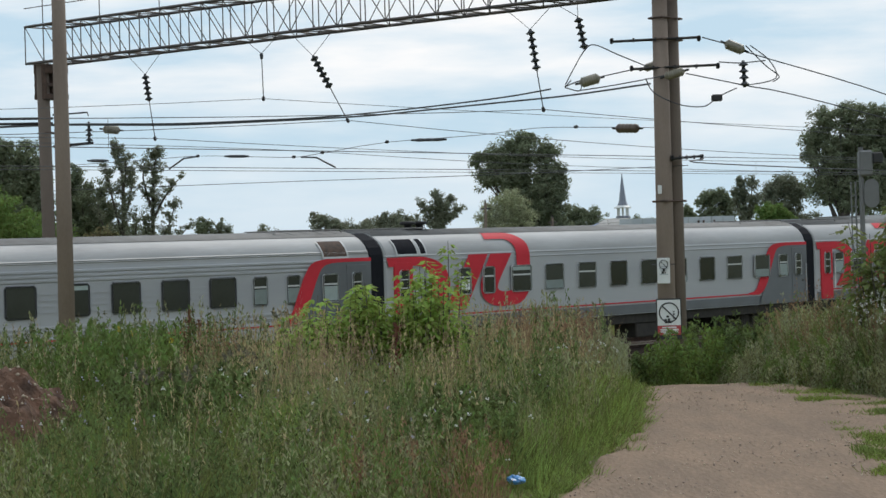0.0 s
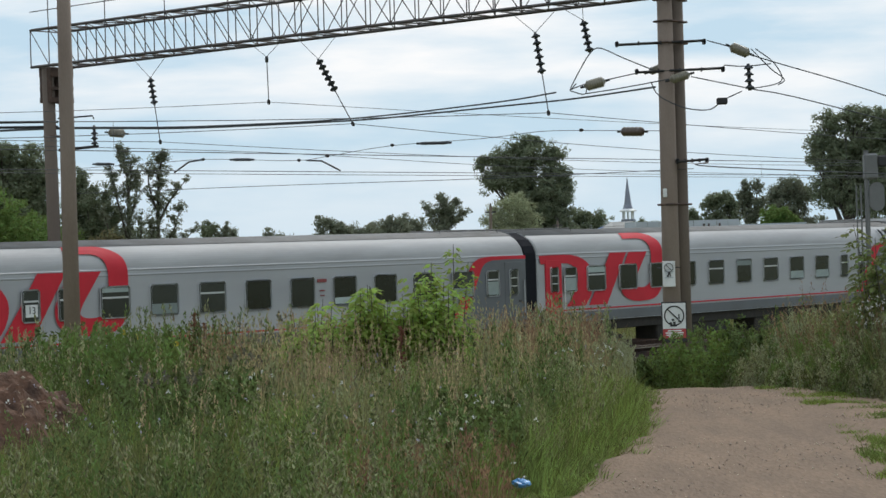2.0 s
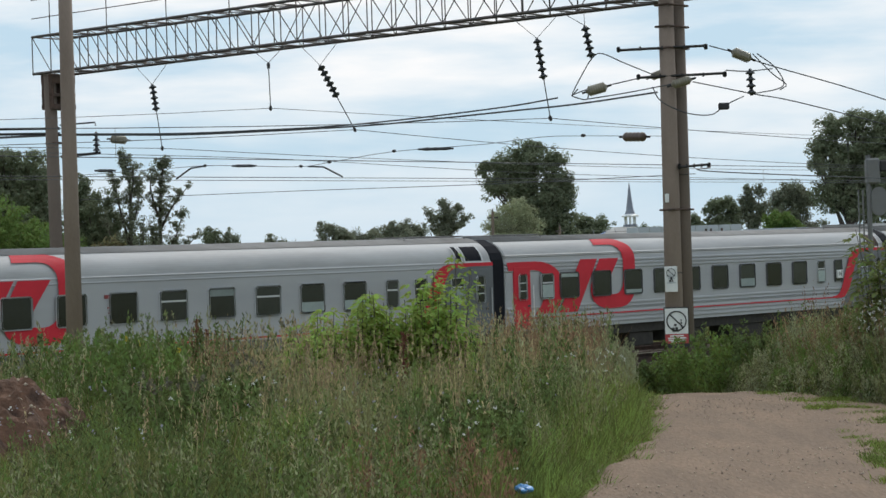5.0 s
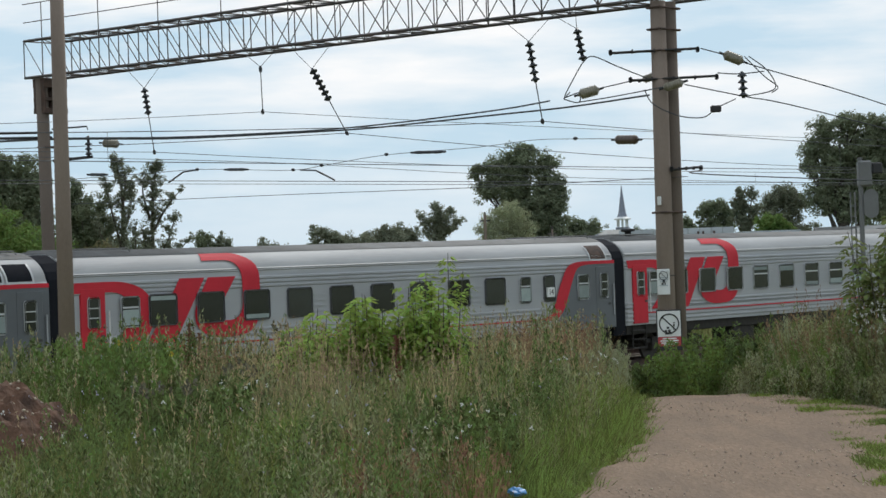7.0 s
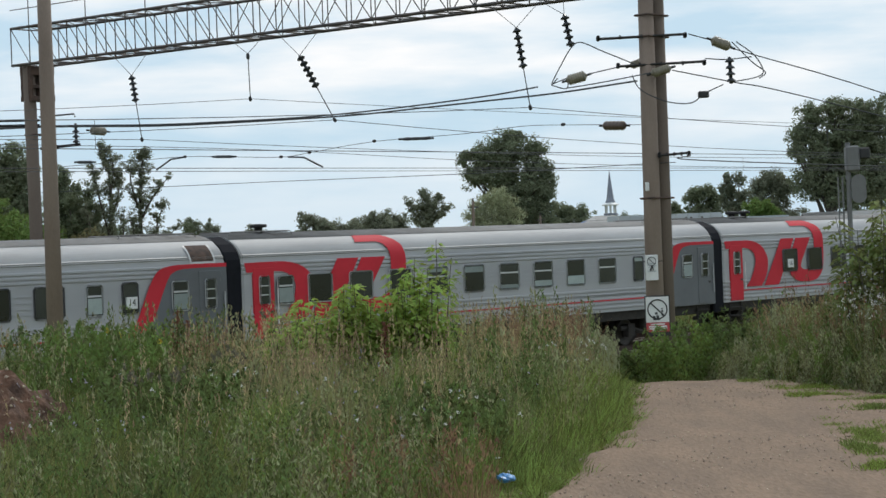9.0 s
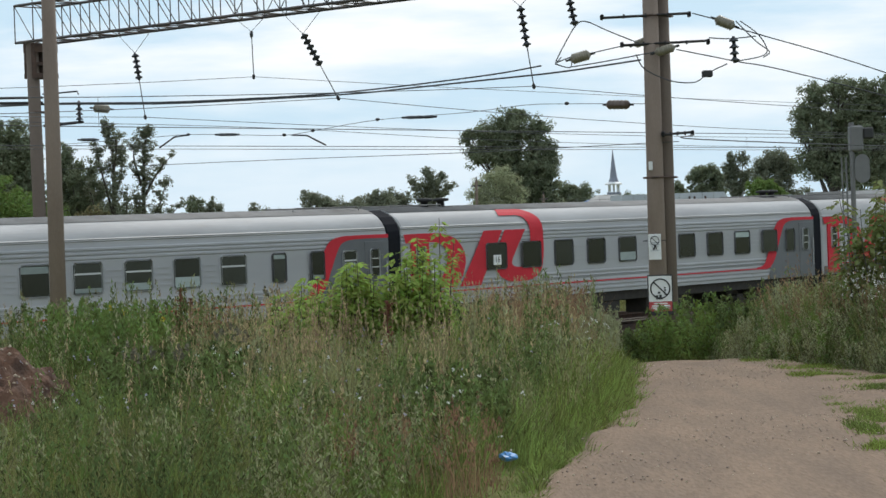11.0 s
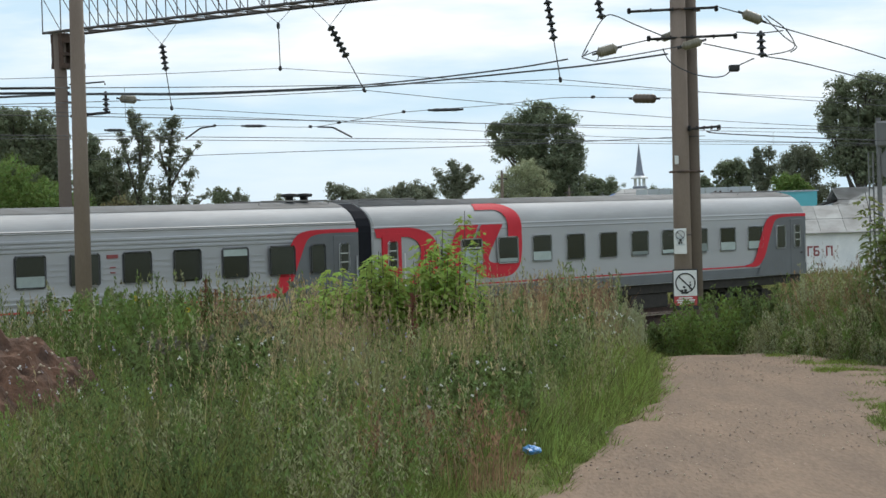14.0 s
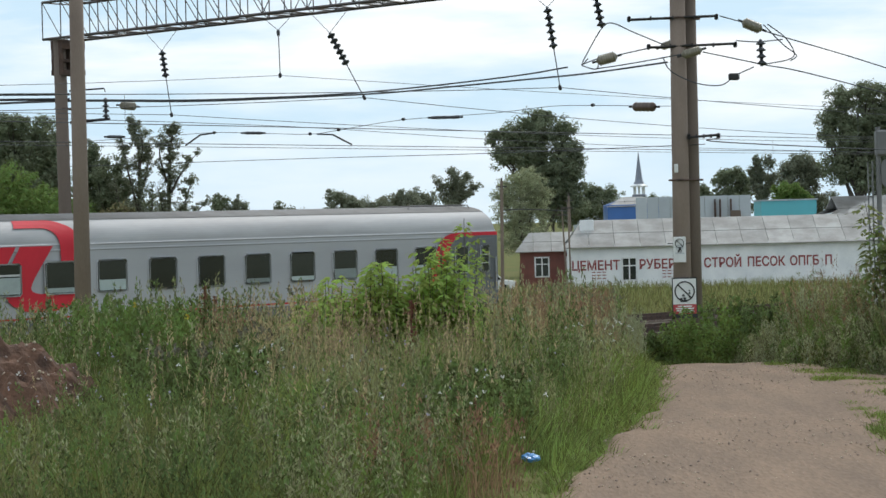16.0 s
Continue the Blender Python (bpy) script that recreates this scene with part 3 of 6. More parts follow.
def coach(spec):
    kind, label, doors, wins, ac, lights = spec["kind"], spec["label"], spec["doors"], spec["wins"], spec.get("ac"), spec.get("vents", ())
    rnd = random.Random(spec["seed"])
    ribbed = kind == "ribbed"
    car = thing("passenger_coach", label, "railway coach", group="coaches of the train")
    part("body", shell(0.32, PITCH - 0.32, side_profile(1.27, 3.62, ribbed, 4)), "car_grey", car)
    part("roof", shell(0.34, PITCH - 0.34, side_profile(3.60, 4.33, ribbed, 12)), "car_roof", car, smooth=False)
    # dull upper skin of the roof
    top = bmesh.new()
    ys = [1.02 - 2.04 * i / 10 for i in range(11)]
    def zr(y):
        return 3.42 + 0.96 * (1 - (abs(y) / WALL) ** 2.3) ** (1 / 2.3) + 0.015
    rows = [[top.verts.new((x, y, zr(y))) for y in ys] for x in (0.36, PITCH - 0.36)]
    low = [[top.verts.new((x, y, zr(y) - 0.06)) for y in ys] for x in (0.36, PITCH - 0.36)]
    for i in range(10):
        top.faces.new((rows[0][i], rows[1][i], rows[1][i + 1], rows[0][i + 1]))
        for k in (0, 1):
            top.faces.new((rows[k][i], rows[k][i + 1], low[k][i + 1], low[k][i]))
    bmesh.ops.recalc_face_normals(top, faces=top.faces)
    part("roof_top", top, "car_top", car, smooth=True)
    part("underframe", boxes(((0.5, -1.40, 0.95), (PITCH - 0.5, 1.40, 1.28)), ((0.2, -0.2, 0.85), (PITCH - 0.2, 0.2, 1.1))), "under", car)
    # boxes and tanks below the floor
    for x0, x1, z0 in spec.get("gear", ((7.2, 8.6, 0.45), (9.3, 11.8, 0.55), (13.4, 15.6, 0.42))):
        part("equipment_box", boxes(((x0, -1.33, z0), (x1, -0.35, 0.96)), bevel=0.04), "under", car)
    for x in (3.75, PITCH - 3.75):
        for ws in bogie(car, x):
            WHEELSETS.append(ws)
    # paint
    if spec.get("band", True):
        part("lower_band", decal([((0.4, 1.285), (21.2, 1.285), (21.2, 1.60), (0.4, 1.60))], 0.006, 2), "car_dark", car, "dark grey lower band")
    part("red_line", decal([((1.4, 1.655), (20.8, 1.655), (20.8, 1.70), (1.4, 1.70))], 0.035, 1), "car_red", car, "thin red line")
    for nm, patches in EMBLEM.items():
        part(nm, decal(patches, 0.044, 3), "car_red", car, "large red painted emblem shape")
    part("end_panel", decal(END_GREY, 0.040), "car_dark", car, "dark grey end panel")
    part("red_sweep", decal(END_RED, 0.047, 3), "car_red", car, "red sweep round the end panel")
    if ribbed:
        edges = sorted(w[0] for w in wins if w[1] > 0.9)
        for a, b in zip(edges, edges[1:]):
            for z in (2.42, 2.58, 2.74, 2.90):
                if b - a < 2.2 and a > 7.3:
                    rib = place("pressed_rib", slab_mesh("pressed_rib", 0.62, 0.035, -0.02, 0.01), "car_grey", car)
                    rib.location = ((a + b) / 2, -WALL, z)
    # doors
    for x, red in doors:
        d = bmesh.new()
        box(d, (x - 0.42, -WALL - 0.054, 1.32), (x + 0.42, -WALL + 0.01, 3.36), 0.01)
        door = part("door", d, "car_red" if red else "car_dark", car, "red end door" if red else "dark grey end door")
        part("handrail", rod((x + 0.52, -WALL - 0.09, 1.7), (x + 0.52, -WALL - 0.09, 2.75), 0.022), "white" if red else "car_grey", car)
        part("handle", boxes(((x + 0.24, -WALL - 0.075, 2.05), (x + 0.36, -WALL - 0.03, 2.12))), "steel", door)
        st = bmesh.new()
        for z in (0.45, 0.75, 1.05):
            box(st, (x - 0.40, -1.52, z), (x + 0.40, -1.25, z + 0.035))
        for dx in (-0.4, 0.38):
            box(st, (x + dx, -1.5, 0.45), (x + dx + 0.03, -1.45, 1.28))
        if red or spec.get("gangway", True):
            part("steps", st, "under", car)
        else:
            st.free()
        f = coach_window(car, x, 0.42, 2.28, 3.14, "door", rnd)
        f.location.y -= 0.052
    for x, w, style in wins:
        f = coach_window(car, x, w, 2.27, 3.14 if style != "bright" else 3.12, style, rnd)
        if x > 20.9 or x < 7.5:
            f.location.y -= 0.046
    for x, txt in spec.get("numbers", ()):
        n = boxes(((x - 0.19, -WALL - 0.105, 2.42), (x + 0.19, -WALL - 0.05, 2.74)))
        plate = part("number_plate", n, "white", car, "white coach number card in the window")
        text_part("number", txt, 0.26, (x, -WALL - 0.107, 2.58), "black", plate)
    # inscriptions too small to read, as bars
    for z, w, hh in ((2.98, 0.38, 0.1), (2.72, 0.2, 0.035), (2.58, 0.16, 0.035)):
        part("inscription", boxes(((spec["mark"] - w / 2, -WALL - 0.03, z), (spec["mark"] + w / 2, -WALL - 0.005, z + hh))), "letter", car)
    # air-conditioning grilles on the shoulder of the roof
    if ac:
        for x0, x1 in ac:
            g = decal([((x0, 3.62), (x1, 3.62), (x1, 4.08), (x0, 4.08))], 0.03, 8)
            part("air_grille", g, "rubber" if spec.get("ac_dark", True) else "rust", car)
            fr = decal([((x0 - 0.06, 3.56), (x1 + 0.06, 3.56), (x1 + 0.06, 3.62), (x0 - 0.06, 3.62)), ((x0 - 0.06, 3.62), (x0, 3.62), (x0, 4.08), (x0 - 0.06, 4.08)),
                        ((x1, 3.62), (x1 + 0.06, 3.62), (x1 + 0.06, 4.08), (x1, 4.08))], 0.04, 6)
            part("grille_frame", fr, "win_frame", car)
    # hatches and vents on top
    for x0, x1 in ((0.6, 3.2), (PITCH - 3.6, PITCH - 0.7)):
        h = bmesh.new()
        for y in (-0.75, 0.55):
            tube(h, [(x0, y, 4.33), (x0 + 0.1, y, 4.43), (x1 - 0.1, y, 4.43), (x1, y, 4.33)], 0.016, 5)
        for k in range(5):
            xx = x0 + 0.2 + (x1 - x0 - 0.4) * k / 4
            box(h, (xx - 0.03, -0.75, 4.395), (xx + 0.03, 0.55, 4.42))
        part("roof_walkway", h, "plank", car)
    for x in lights:
        v = lathe_at([(0.12, 0), (0.12, 0.2), (0.26, 0.22), (0.26, 0.3), (0.06, 0.32)], (x, -0.35, 4.33))
        part("roof_vent", v, "steel_dark", car, smooth=True)
    # gangway bellows at the trailing end
    if spec.get("gangway", True):
        prof = [(half_width(z) * 0.985, z) for z in np.linspace(0.95, 4.30, 16)]
        part("gangway", shell(PITCH - 0.33, PITCH + 0.33, prof), "rubber", car, "black rubber gangway")
        cp = boxes(((PITCH - 0.35, -0.2, 0.85), (PITCH + 0.35, 0.2, 1.15)))
        part("coupler", cp, "under", car)
    else:
        prof = [(0.62, z) for z in np.linspace(1.25, 3.5, 4)]
        part("end_gangway", shell(PITCH - 0.33, PITCH - 0.08, prof), "rubber", car)
        for y in (-0.88, 0.88):
            part("buffer_lamp", lathe_at([(0.09, 0), (0.09, 0.06), (0.07, 0.07)], (PITCH - 0.32, y, 1.7), (1, 0, 0)), "sign_red", car)
    return car


def text_part(name, body, size, at, mat, parent=None, turn=None, depth=0.004, bold=0.0):
    cu = bpy.data.curves.new(name, "FONT")
    cu.body, cu.size, cu.align_x, cu.align_y, cu.extrude, cu.offset = body, size, "CENTER", "CENTER", depth, bold
    tmp = bpy.data.objects.new("tmp", cu)
    scene.collection.objects.link(tmp)
    me = bpy.data.meshes.new_from_object(tmp.evaluated_get(bpy.context.evaluated_depsgraph_get()))
    bpy.data.objects.remove(tmp)
    me.materials.clear()
    ob = place(name, me, mat, parent)
    ob.matrix_basis = Matrix.Translation(at) @ (turn or pose(0, 0, 0, 90))
    return ob


def row(first, count, step, w, style):
    return [(first + step * i, w, style) for i in range(count)]


NARROW, WIDE = 0.58, 1.02
FRONT = [(1.12, True), (23.55, False)]
COACHES = [
    dict(kind="ribbed", seed=1, mark=9.9, doors=FRONT, ac=((22.2, 23.2),), ac_dark=False, band=False, vents=(3.4,), label="ribbed grey passenger coach with dark windows and red emblem",
         wins=[(2.4, 0.66, "bright")] + row(3.85, 9, 1.78, WIDE, "dark") + [(19.55, NARROW, "bright"), (20.9, NARROW, "bright"), (22.4, 0.66, "bright")]),
    dict(kind="smooth", seed=2, mark=14.75, doors=FRONT, ac=((0.9, 1.8), (1.95, 2.2)), vents=(2.75, 3.3), label="smooth grey passenger coach with roof grille and red emblem",
         wins=[(3.97, NARROW, "split"), (5.15, NARROW, "split")] + row(6.8, 9, 1.78, WIDE, "split") + [(22.5, 0.62, "bright")], numbers=((3.97, "13"),)),
    dict(kind="smooth", seed=3, mark=8.35, doors=FRONT, ac=((22.9, 23.7), (22.5, 22.72)), vents=(), label="smooth grey passenger coach with red door and red emblem",
         wins=[(1.98, 0.66, "bright")] + row(3.40, 9, 1.8, WIDE, "split") + [(19.45, NARROW, "split"), (20.75, NARROW, "split"), (22.45, 0.62, "bright")]),
    dict(kind="ribbed", seed=4, mark=12.4, doors=FRONT, ac=((22.9, 23.75),), ac_dark=False, band=False, vents=(), label="ribbed silver passenger coach with a number card in the window",
         wins=[(2.4, 0.66, "bright")] + row(3.57, 9, 1.78, WIDE, "dark") + [(19.35, NARROW, "bright"), (20.6, NARROW, "dark"), (22.4, 0.62, "bright")], numbers=((20.6, "14"),)),
    dict(kind="ribbed", seed=5, mark=12.4, doors=FRONT, band=False, vents=(2.2,), label="ribbed silver passenger coach with red door and roof vent",
         wins=[(1.98, 0.66, "bright")] + row(3.43, 9, 1.78, WIDE, "split") + [(19.5, NARROW, "dark"), (21.05, NARROW, "dark"), (22.45, 0.62, "bright")]),
    dict(kind="ribbed", seed=6, mark=14.75, doors=FRONT, band=False, vents=(2.8, 3.6, 22.6, 23.2), label="weathered ribbed grey passenger coach with red door",
         wins=row(4.8, 10, 1.80, WIDE, "dark") + [(22.45, 0.62, "dark")], numbers=((4.8, "16"),)),
    dict(kind="smooth", seed=7, mark=13.5, doors=FRONT, gangway=False, vents=(), label="last smooth grey passenger coach with dark tail end",
         wins=[(4.77, WIDE, "bright")] + row(6.55, 9, 1.78, WIDE, "plain") + [(22.45, 0.62, "plain")]),
]
train = [coach(c) for c in COACHES]


def lead(t):
    """Place along the track of the joint between the second and third coaches."""
    return 21.5 - 8.68 * t - 0.0125 * t * t


def track(n_off):
    m = pose(0, 0, 0, 0, 0, 48.8)
    m.translation = AXIS + EN * n_off + Vector((0, 0, RAIL))
    t = thing("railway_track", "steel rails on concrete sleepers and ballast", "railway track", m, kind="structure")
    for y in (-0.76, 0.76):
        bm = bmesh.new()
        box(bm, (-160, y - 0.035, -0.04), (260, y + 0.035, 0), 0)
        box(bm, (-160, y - 0.01, -0.15), (260, y + 0.01, -0.04), 0)
        box(bm, (-160, y - 0.07, -0.18), (260, y + 0.07, -0.15), 0)
        part("rail", bm, "rust", t)
    prof = [(-2.6, -0.6), (-1.7, -0.22), (1.7, -0.22), (2.6, -0.6)]
    bm = bmesh.new()
    rows = [[bm.verts.new((x, y, z)) for y, z in prof] for x in (-160, 260)]
    for i in range(3):
        bm.faces.new((rows[0][i], rows[1][i], rows[1][i + 1], rows[0][i + 1]))
    part("ballast_bed", bm, "ballast", t)
    key = slab_mesh("sleeper", 0.25, 0.16, -1.3, 1.3)
    for i in range(110):
        s = place("sleeper", key, "concrete_old_and_shaded", t)
        s.location = (-25 + i * 0.58, 0, -0.25)


track(0)
track(5.3)


# ---- overhead line ----
def across(u, z, s=0.0):
    """A point under the gantry, u metres from the near mast across the tracks."""
    p = MAST + EN * u + ET * s
    return Vector((p.x, p.y, z))


SPAN = 22.66


def gantry():
    g = thing("line_gantry", "grey lattice steel gantry across the tracks", "gantry", Matrix.Identity(4))
    z0, z1, w = 7.38, 8.48, 0.55
    u0, u1 = -1.2, SPAN + 0.18
    for z in (z0, z1):
        for s in (-w, w):
            part("chord", tube(bmesh.new(), [across(u0, z, s), across(u1, z, s)], 0.042, 4), "steel", g)
    n = 28
    step = (u1 - u0) / n
    for i in range(n + 1):
        u = u0 + step * i
        for s in (-w, w):
            part("upright", rod(across(u, z0, s), across(u, z1, s), 0.021, 4), "steel", g)
            if i < n:
                dense = i < n * 0.62
                up = (i % 2 == 0) if dense else False
                a, b = ((z0, z1) if up else (z1, z0))
                part("diagonal", rod(across(u, b, s), across(u + step, a, s), 0.017, 4), "steel", g)
        for z in (z0, z1):
            part("cross_tie", rod(across(u, z, -w), across(u, z, w), 0.02, 4), "steel", g)
            if i < n:
                sg = w if i % 2 else -w
                part("wind_brace", rod(across(u, z, -sg), across(u + step, z, sg), 0.016, 4), "steel", g)
    # railing of the walkway on top
    for i in range(0, n + 1, 3):
        u = u0 + step * i
        part("railing_post", rod(across(u, z1, -w), across(u, z1 + 1.1, -w), 0.018, 4), "steel", g)
    for z in (z1 + 0.55, z1 + 1.1):
        part("railing", tube(bmesh.new(), [across(u0, z, -w), across(u1, z, -w)], 0.014, 4), "steel", g)
    return g


def mast(name, label, foot_u, tops, r0, r1, bands, lean=0.0, mat="concrete"):
    g = thing(name, label, "mast", Matrix.Identity(4))
    for s in ((-0.21, 0.21) if foot_u < 1 else (-0.30, 0.30)):
        bm = tube(bmesh.new(), [across(foot_u, -3.2, s), across(foot_u + lean * 0.5, 2.0, s), across(foot_u + lean, tops, s)], r0, 14, r1)
        # on the near mast the right pole's shade is put into its darker colour
        part("pole", bm, mat if s < 0 else "concrete_old_and_shaded", g, smooth=True)
    for z in bands:
        bm = bmesh.new()
        c = across(foot_u + lean * (z + 3.2) / 10, z)
        tube(bm, [c + ET * q[0] + EN * q[1] for q in ((-0.40, -0.19), (0.40, -0.19), (0.40, 0.19), (-0.40, 0.19), (-0.40, -0.19))], 0.024, 4)
        part("clamp", bm, "rust", g)
    return g


def disc_string(name, label, a, b, discs, r=0.115, mat="ins_dark", tail=None):
    """A string of cap-and-pin discs from a towards b, with a rod to tail."""
    a, b = Vector(a), Vector(b)
    t = thing(name, label, "insulator", Matrix.Identity(4), group="insulator strings")
    d = (b - a)
    L = d.length
    d.normalize()
    for i in range(discs):
        at = a + d * (L * (i + 0.35) / discs)
        part("disc", lathe_at([(0.03, -0.07), (0.05, -0.02), (r, 0.03), (r * 0.9, 0.05), (0.045, 0.06), (0.04, 0.10)], at, d, 10), mat, t, smooth=True)
    part("pin", rod(a, b, 0.016, 5), "steel_dark", t)
    if tail is not None:
        part("hanger_rod", rod(b, tail, 0.014, 5), "steel_dark", t)
        part("clamp", lathe_at([(0.02, -0.07), (0.045, -0.03), (0.045, 0.04), (0.02, 0.07)], tail, d, 8), "steel_dark", t)
    return t


def barrel(name, label, a, b, r, mat="glass_ins", discs=7):
    """A long insulator seen as a ribbed barrel."""
    t = thing(name, label, "insulator", Matrix.Identity(4), group="strain insulators")
    a, b = Vector(a), Vector(b)
    d = (b - a).normalized()
    L = (b - a).length
    prof = [(0.03, -0.06), (r * 0.8, 0)]
    for i in range(discs):
        z = L * (i + 0.5) / discs
        prof += [(r * 0.86, z - L * 0.42 / discs), (r, z), (r * 0.86, z + L * 0.42 / discs)]
    prof += [(r * 0.8, L), (0.03, L + 0.06)]
    part("ribbed_body", lathe_at(prof, a, d, 14), mat, t, smooth=True)
    for e, k in ((a, -1), (b, 1)):
        part("end_fitting", rod(e, e + d * k * 0.16, 0.03, 6), "steel_dark", t)
    return t


def wire(label, pts, r, name="overhead_wire"):
    if 3 <= len(pts) < 12:
        pts = spline(pts)
    return tagged(part(name, tube(bmesh.new(), pts, r, 5), "wire"), label, "wire", group="overhead wires")


gantry()
mast("gantry_mast", "twin weathered concrete gantry mast with steel clamps", 0, 7.36, 0.222, 0.175, (6.2, 6.7, 7.2, 2.45), lean=-0.08)
mast("gantry_mast", "twin old concrete gantry mast beyond the train", SPAN - 0.40, 7.36, 0.205, 0.185, (6.4, 7.2, 5.3), lean=0.12, mat="concrete_old_and_shaded")
t = thing("mast_head_bracket", "rusty steel bracket under the gantry end", "bracket", Matrix.Translation(across(SPAN - 0.30, 6.35)) @ pose(0, 0, 0, 0, 0, 48.8))
for nm, a, b in (("top_plate", (-0.44, -0.26, 0.72), (0.44, 0.26, 0.98)), ("strap", (-0.44, -0.24, 0.0), (-0.36, 0.24, 0.72)), ("strap", (0.36, -0.24, 0.0), (0.44, 0.24, 0.72)), ("strap", (-0.06, -0.24, 0.0), (0.06, 0.24, 0.72)),
                 ("band", (-0.44, -0.26, -0.05), (0.44, 0.26, 0.1)), ("band", (-0.44, -0.25, 0.33), (0.44, 0.25, 0.42))):
    part(nm, boxes((a, b)), "rust", t)

# suspension strings: top u, top z, bottom u, bottom z, number of discs
for ut, zt, ub, zb, n, frac in ((18.14, 6.74, 17.8, 4.89, 5, 0.42), (11.40, 6.74, 10.2, 4.95, 6, 0.5), (3.96, 6.80, 3.62, 4.82, 6, 0.52)):
    a, c = across(ut, zt), across(ub, zb)
    b = a.lerp(c, frac)
    disc_string("insulator_string", "dark disc insulator string under the gantry", a, b, n, tail=c)
    for du in (-0.75, 0.75):
        wire("thin steel hanger from the gantry", [across(ut + du, 7.36), a], 0.008, "hanger_wire")
a, c = across(13.36, 6.96), across(13.33, 5.73)
disc_string("hanger_string", "slim rod hanger under the gantry", a, a.lerp(c, 0.12), 1, 0.05, tail=c)
for du in (-0.6, 0.6):
    wire("thin steel hanger from the gantry", [across(13.36 + du, 7.36), a], 0.008, "hanger_wire")
disc_string("insulator_string", "dark disc insulator string near the mast", across(2.47, 6.97), across(2.3, 6.18), 5)
for du in (-0.4, 0.4):
    wire("thin steel hanger from the gantry", [across(2.47 + du, 7.36, -0.55), across(2.47, 6.97)], 0.008, "hanger_wire")


def catenary(u, z_m, z_c, sag_l, sag_r, off=0.0):
    """Messenger and contact wire over one track, held at the gantry."""
    p = across(u, z_m)
    for sgn, dp in ((-1, sag_l), (1, sag_r)):
        q = p + ET * sgn * 62
        pts = sag(p, q, dp, 18)
        wire("sagging messenger wire of the overhead line", pts, 0.0095)
        low = across(u + off, z_c)
        wire("contact wire of the overhead line", [low, low + ET * sgn * 62], 0.0095)
        for i in range(4, 18, 5):
            b = pts[i].copy()
            b.z = z_c
            if pts[i].z > z_c + 0.15:
                wire("thin dropper between the overhead wires", [pts[i], b], 0.005, "dropper")


catenary(17.8, 4.89, 3.98, 0.15, 0.42)
catenary(10.2, 4.95, 3.68, 0.95, 0.78)
catenary(3.62, 4.82, 3.72, 0.75, 0.5)
p = across(13.33, 5.73)
for sgn in (-1, 1):
    wire("sagging feeder wire of the overhead line", sag(p, p + ET * sgn * 62, 0.25 if sgn > 0 else 1.05, 18), 0.008)

# lower cross wire with insulators and steady arms
cross = [across(0.2, 4.18), across(2.63, 4.33), across(3.94, 4.38), across(5.75, 4.31), across(8.82, 4.30), across(11.17, 4.14), across(12.24, 4.08), across(14.1, 4.19), across(16.0, 4.3), across(18.0, 4.30), across(SPAN - 0.2, 4.30)]
wire("cross-span wire below the gantry", spline(cross, 3), 0.008)
wire("lower cross-span wire between the masts", [across(-0.6, 3.26), across(5.8, 3.31), across(12.8, 3.44), across(SPAN, 3.58)], 0.009)
wire("contact wire branching to the far track", [across(17.8, 4.72, -6), across(17.8, 4.62, 5), across(17.8, 4.2, 21), across(17.8, 3.9, 60)], 0.009)
for u, z, L, r, mt in ((0.82, 4.2, 0.56, 0.115, "porcelain"), (6.95, 4.27, 0.85, 0.045, "ins_dark"), (14.14, 4.2, 0.62, 0.045, "ins_dark"), (20.03, 4.36, 0.6, 0.05, "ins_dark")):
    barrel("cross_span_insulator", "insulator in the cross-span wire", across(u, z), across(u + L, z + 0.03), r, mt, 5 if r > 0.1 else 3)
for pts in (((16.03, 4.29), (16.61, 4.26), (17.24, 3.99)), ((11.96, 4.07), (11.39, 4.03), (10.71, 3.74))):
    bm = tube(bmesh.new(), [across(u, z) for u, z in pts], 0.024, 6)
    tagged(part("steady_arm", bm, "steel_dark"), "bent steel steady arm of the contact wire", "steady arm", group="steady arms")
for u, z in ((2.63, 4.34), (8.82, 4.31), (11.17, 4.15), (16.03, 4.30), (12.24, 4.09)):
    tagged(part("wire_clamp", lathe_at([(0.02, -0.06), (0.04, -0.03), (0.04, 0.03), (0.02, 0.06)], across(u, z), tuple(EN), 8), "steel_dark"), "small dark clamp on the cross-span wire", "clamp", group="wire clamps")

# cross feeder under the gantry and the strain gear at the near mast
fb = across(SPAN + 0.2, 5.55)
m1 = [across(0.4, 5.22), across(2.77, 5.11), across(4.9, 5.08), across(7.23, 5.05), across(9.79, 5.03), across(13.8, 5.12), across(17.3, 5.24), fb, across(SPAN + 8, 5.75)]
m2 = [across(3.37, 5.30), across(4.89, 5.20), across(7.61, 5.12), across(9.79, 5.09), across(11.5, 5.10), across(13.83, 5.16), across(17.28, 5.28), across(SPAN + 0.2, 5.58), across(SPAN + 8, 5.78)]
wire("thick feeder cable slung across the tracks", m1, 0.023, "feeder_cable")
wire("thick feeder cable slung across the tracks", m2, 0.021, "feeder_cable")


def rel(dx, z, s=-0.5):
    """A point beside the near mast: dx to the right as seen along the path."""
    return Vector((MAST.x + dx, MAST.y + s, z))


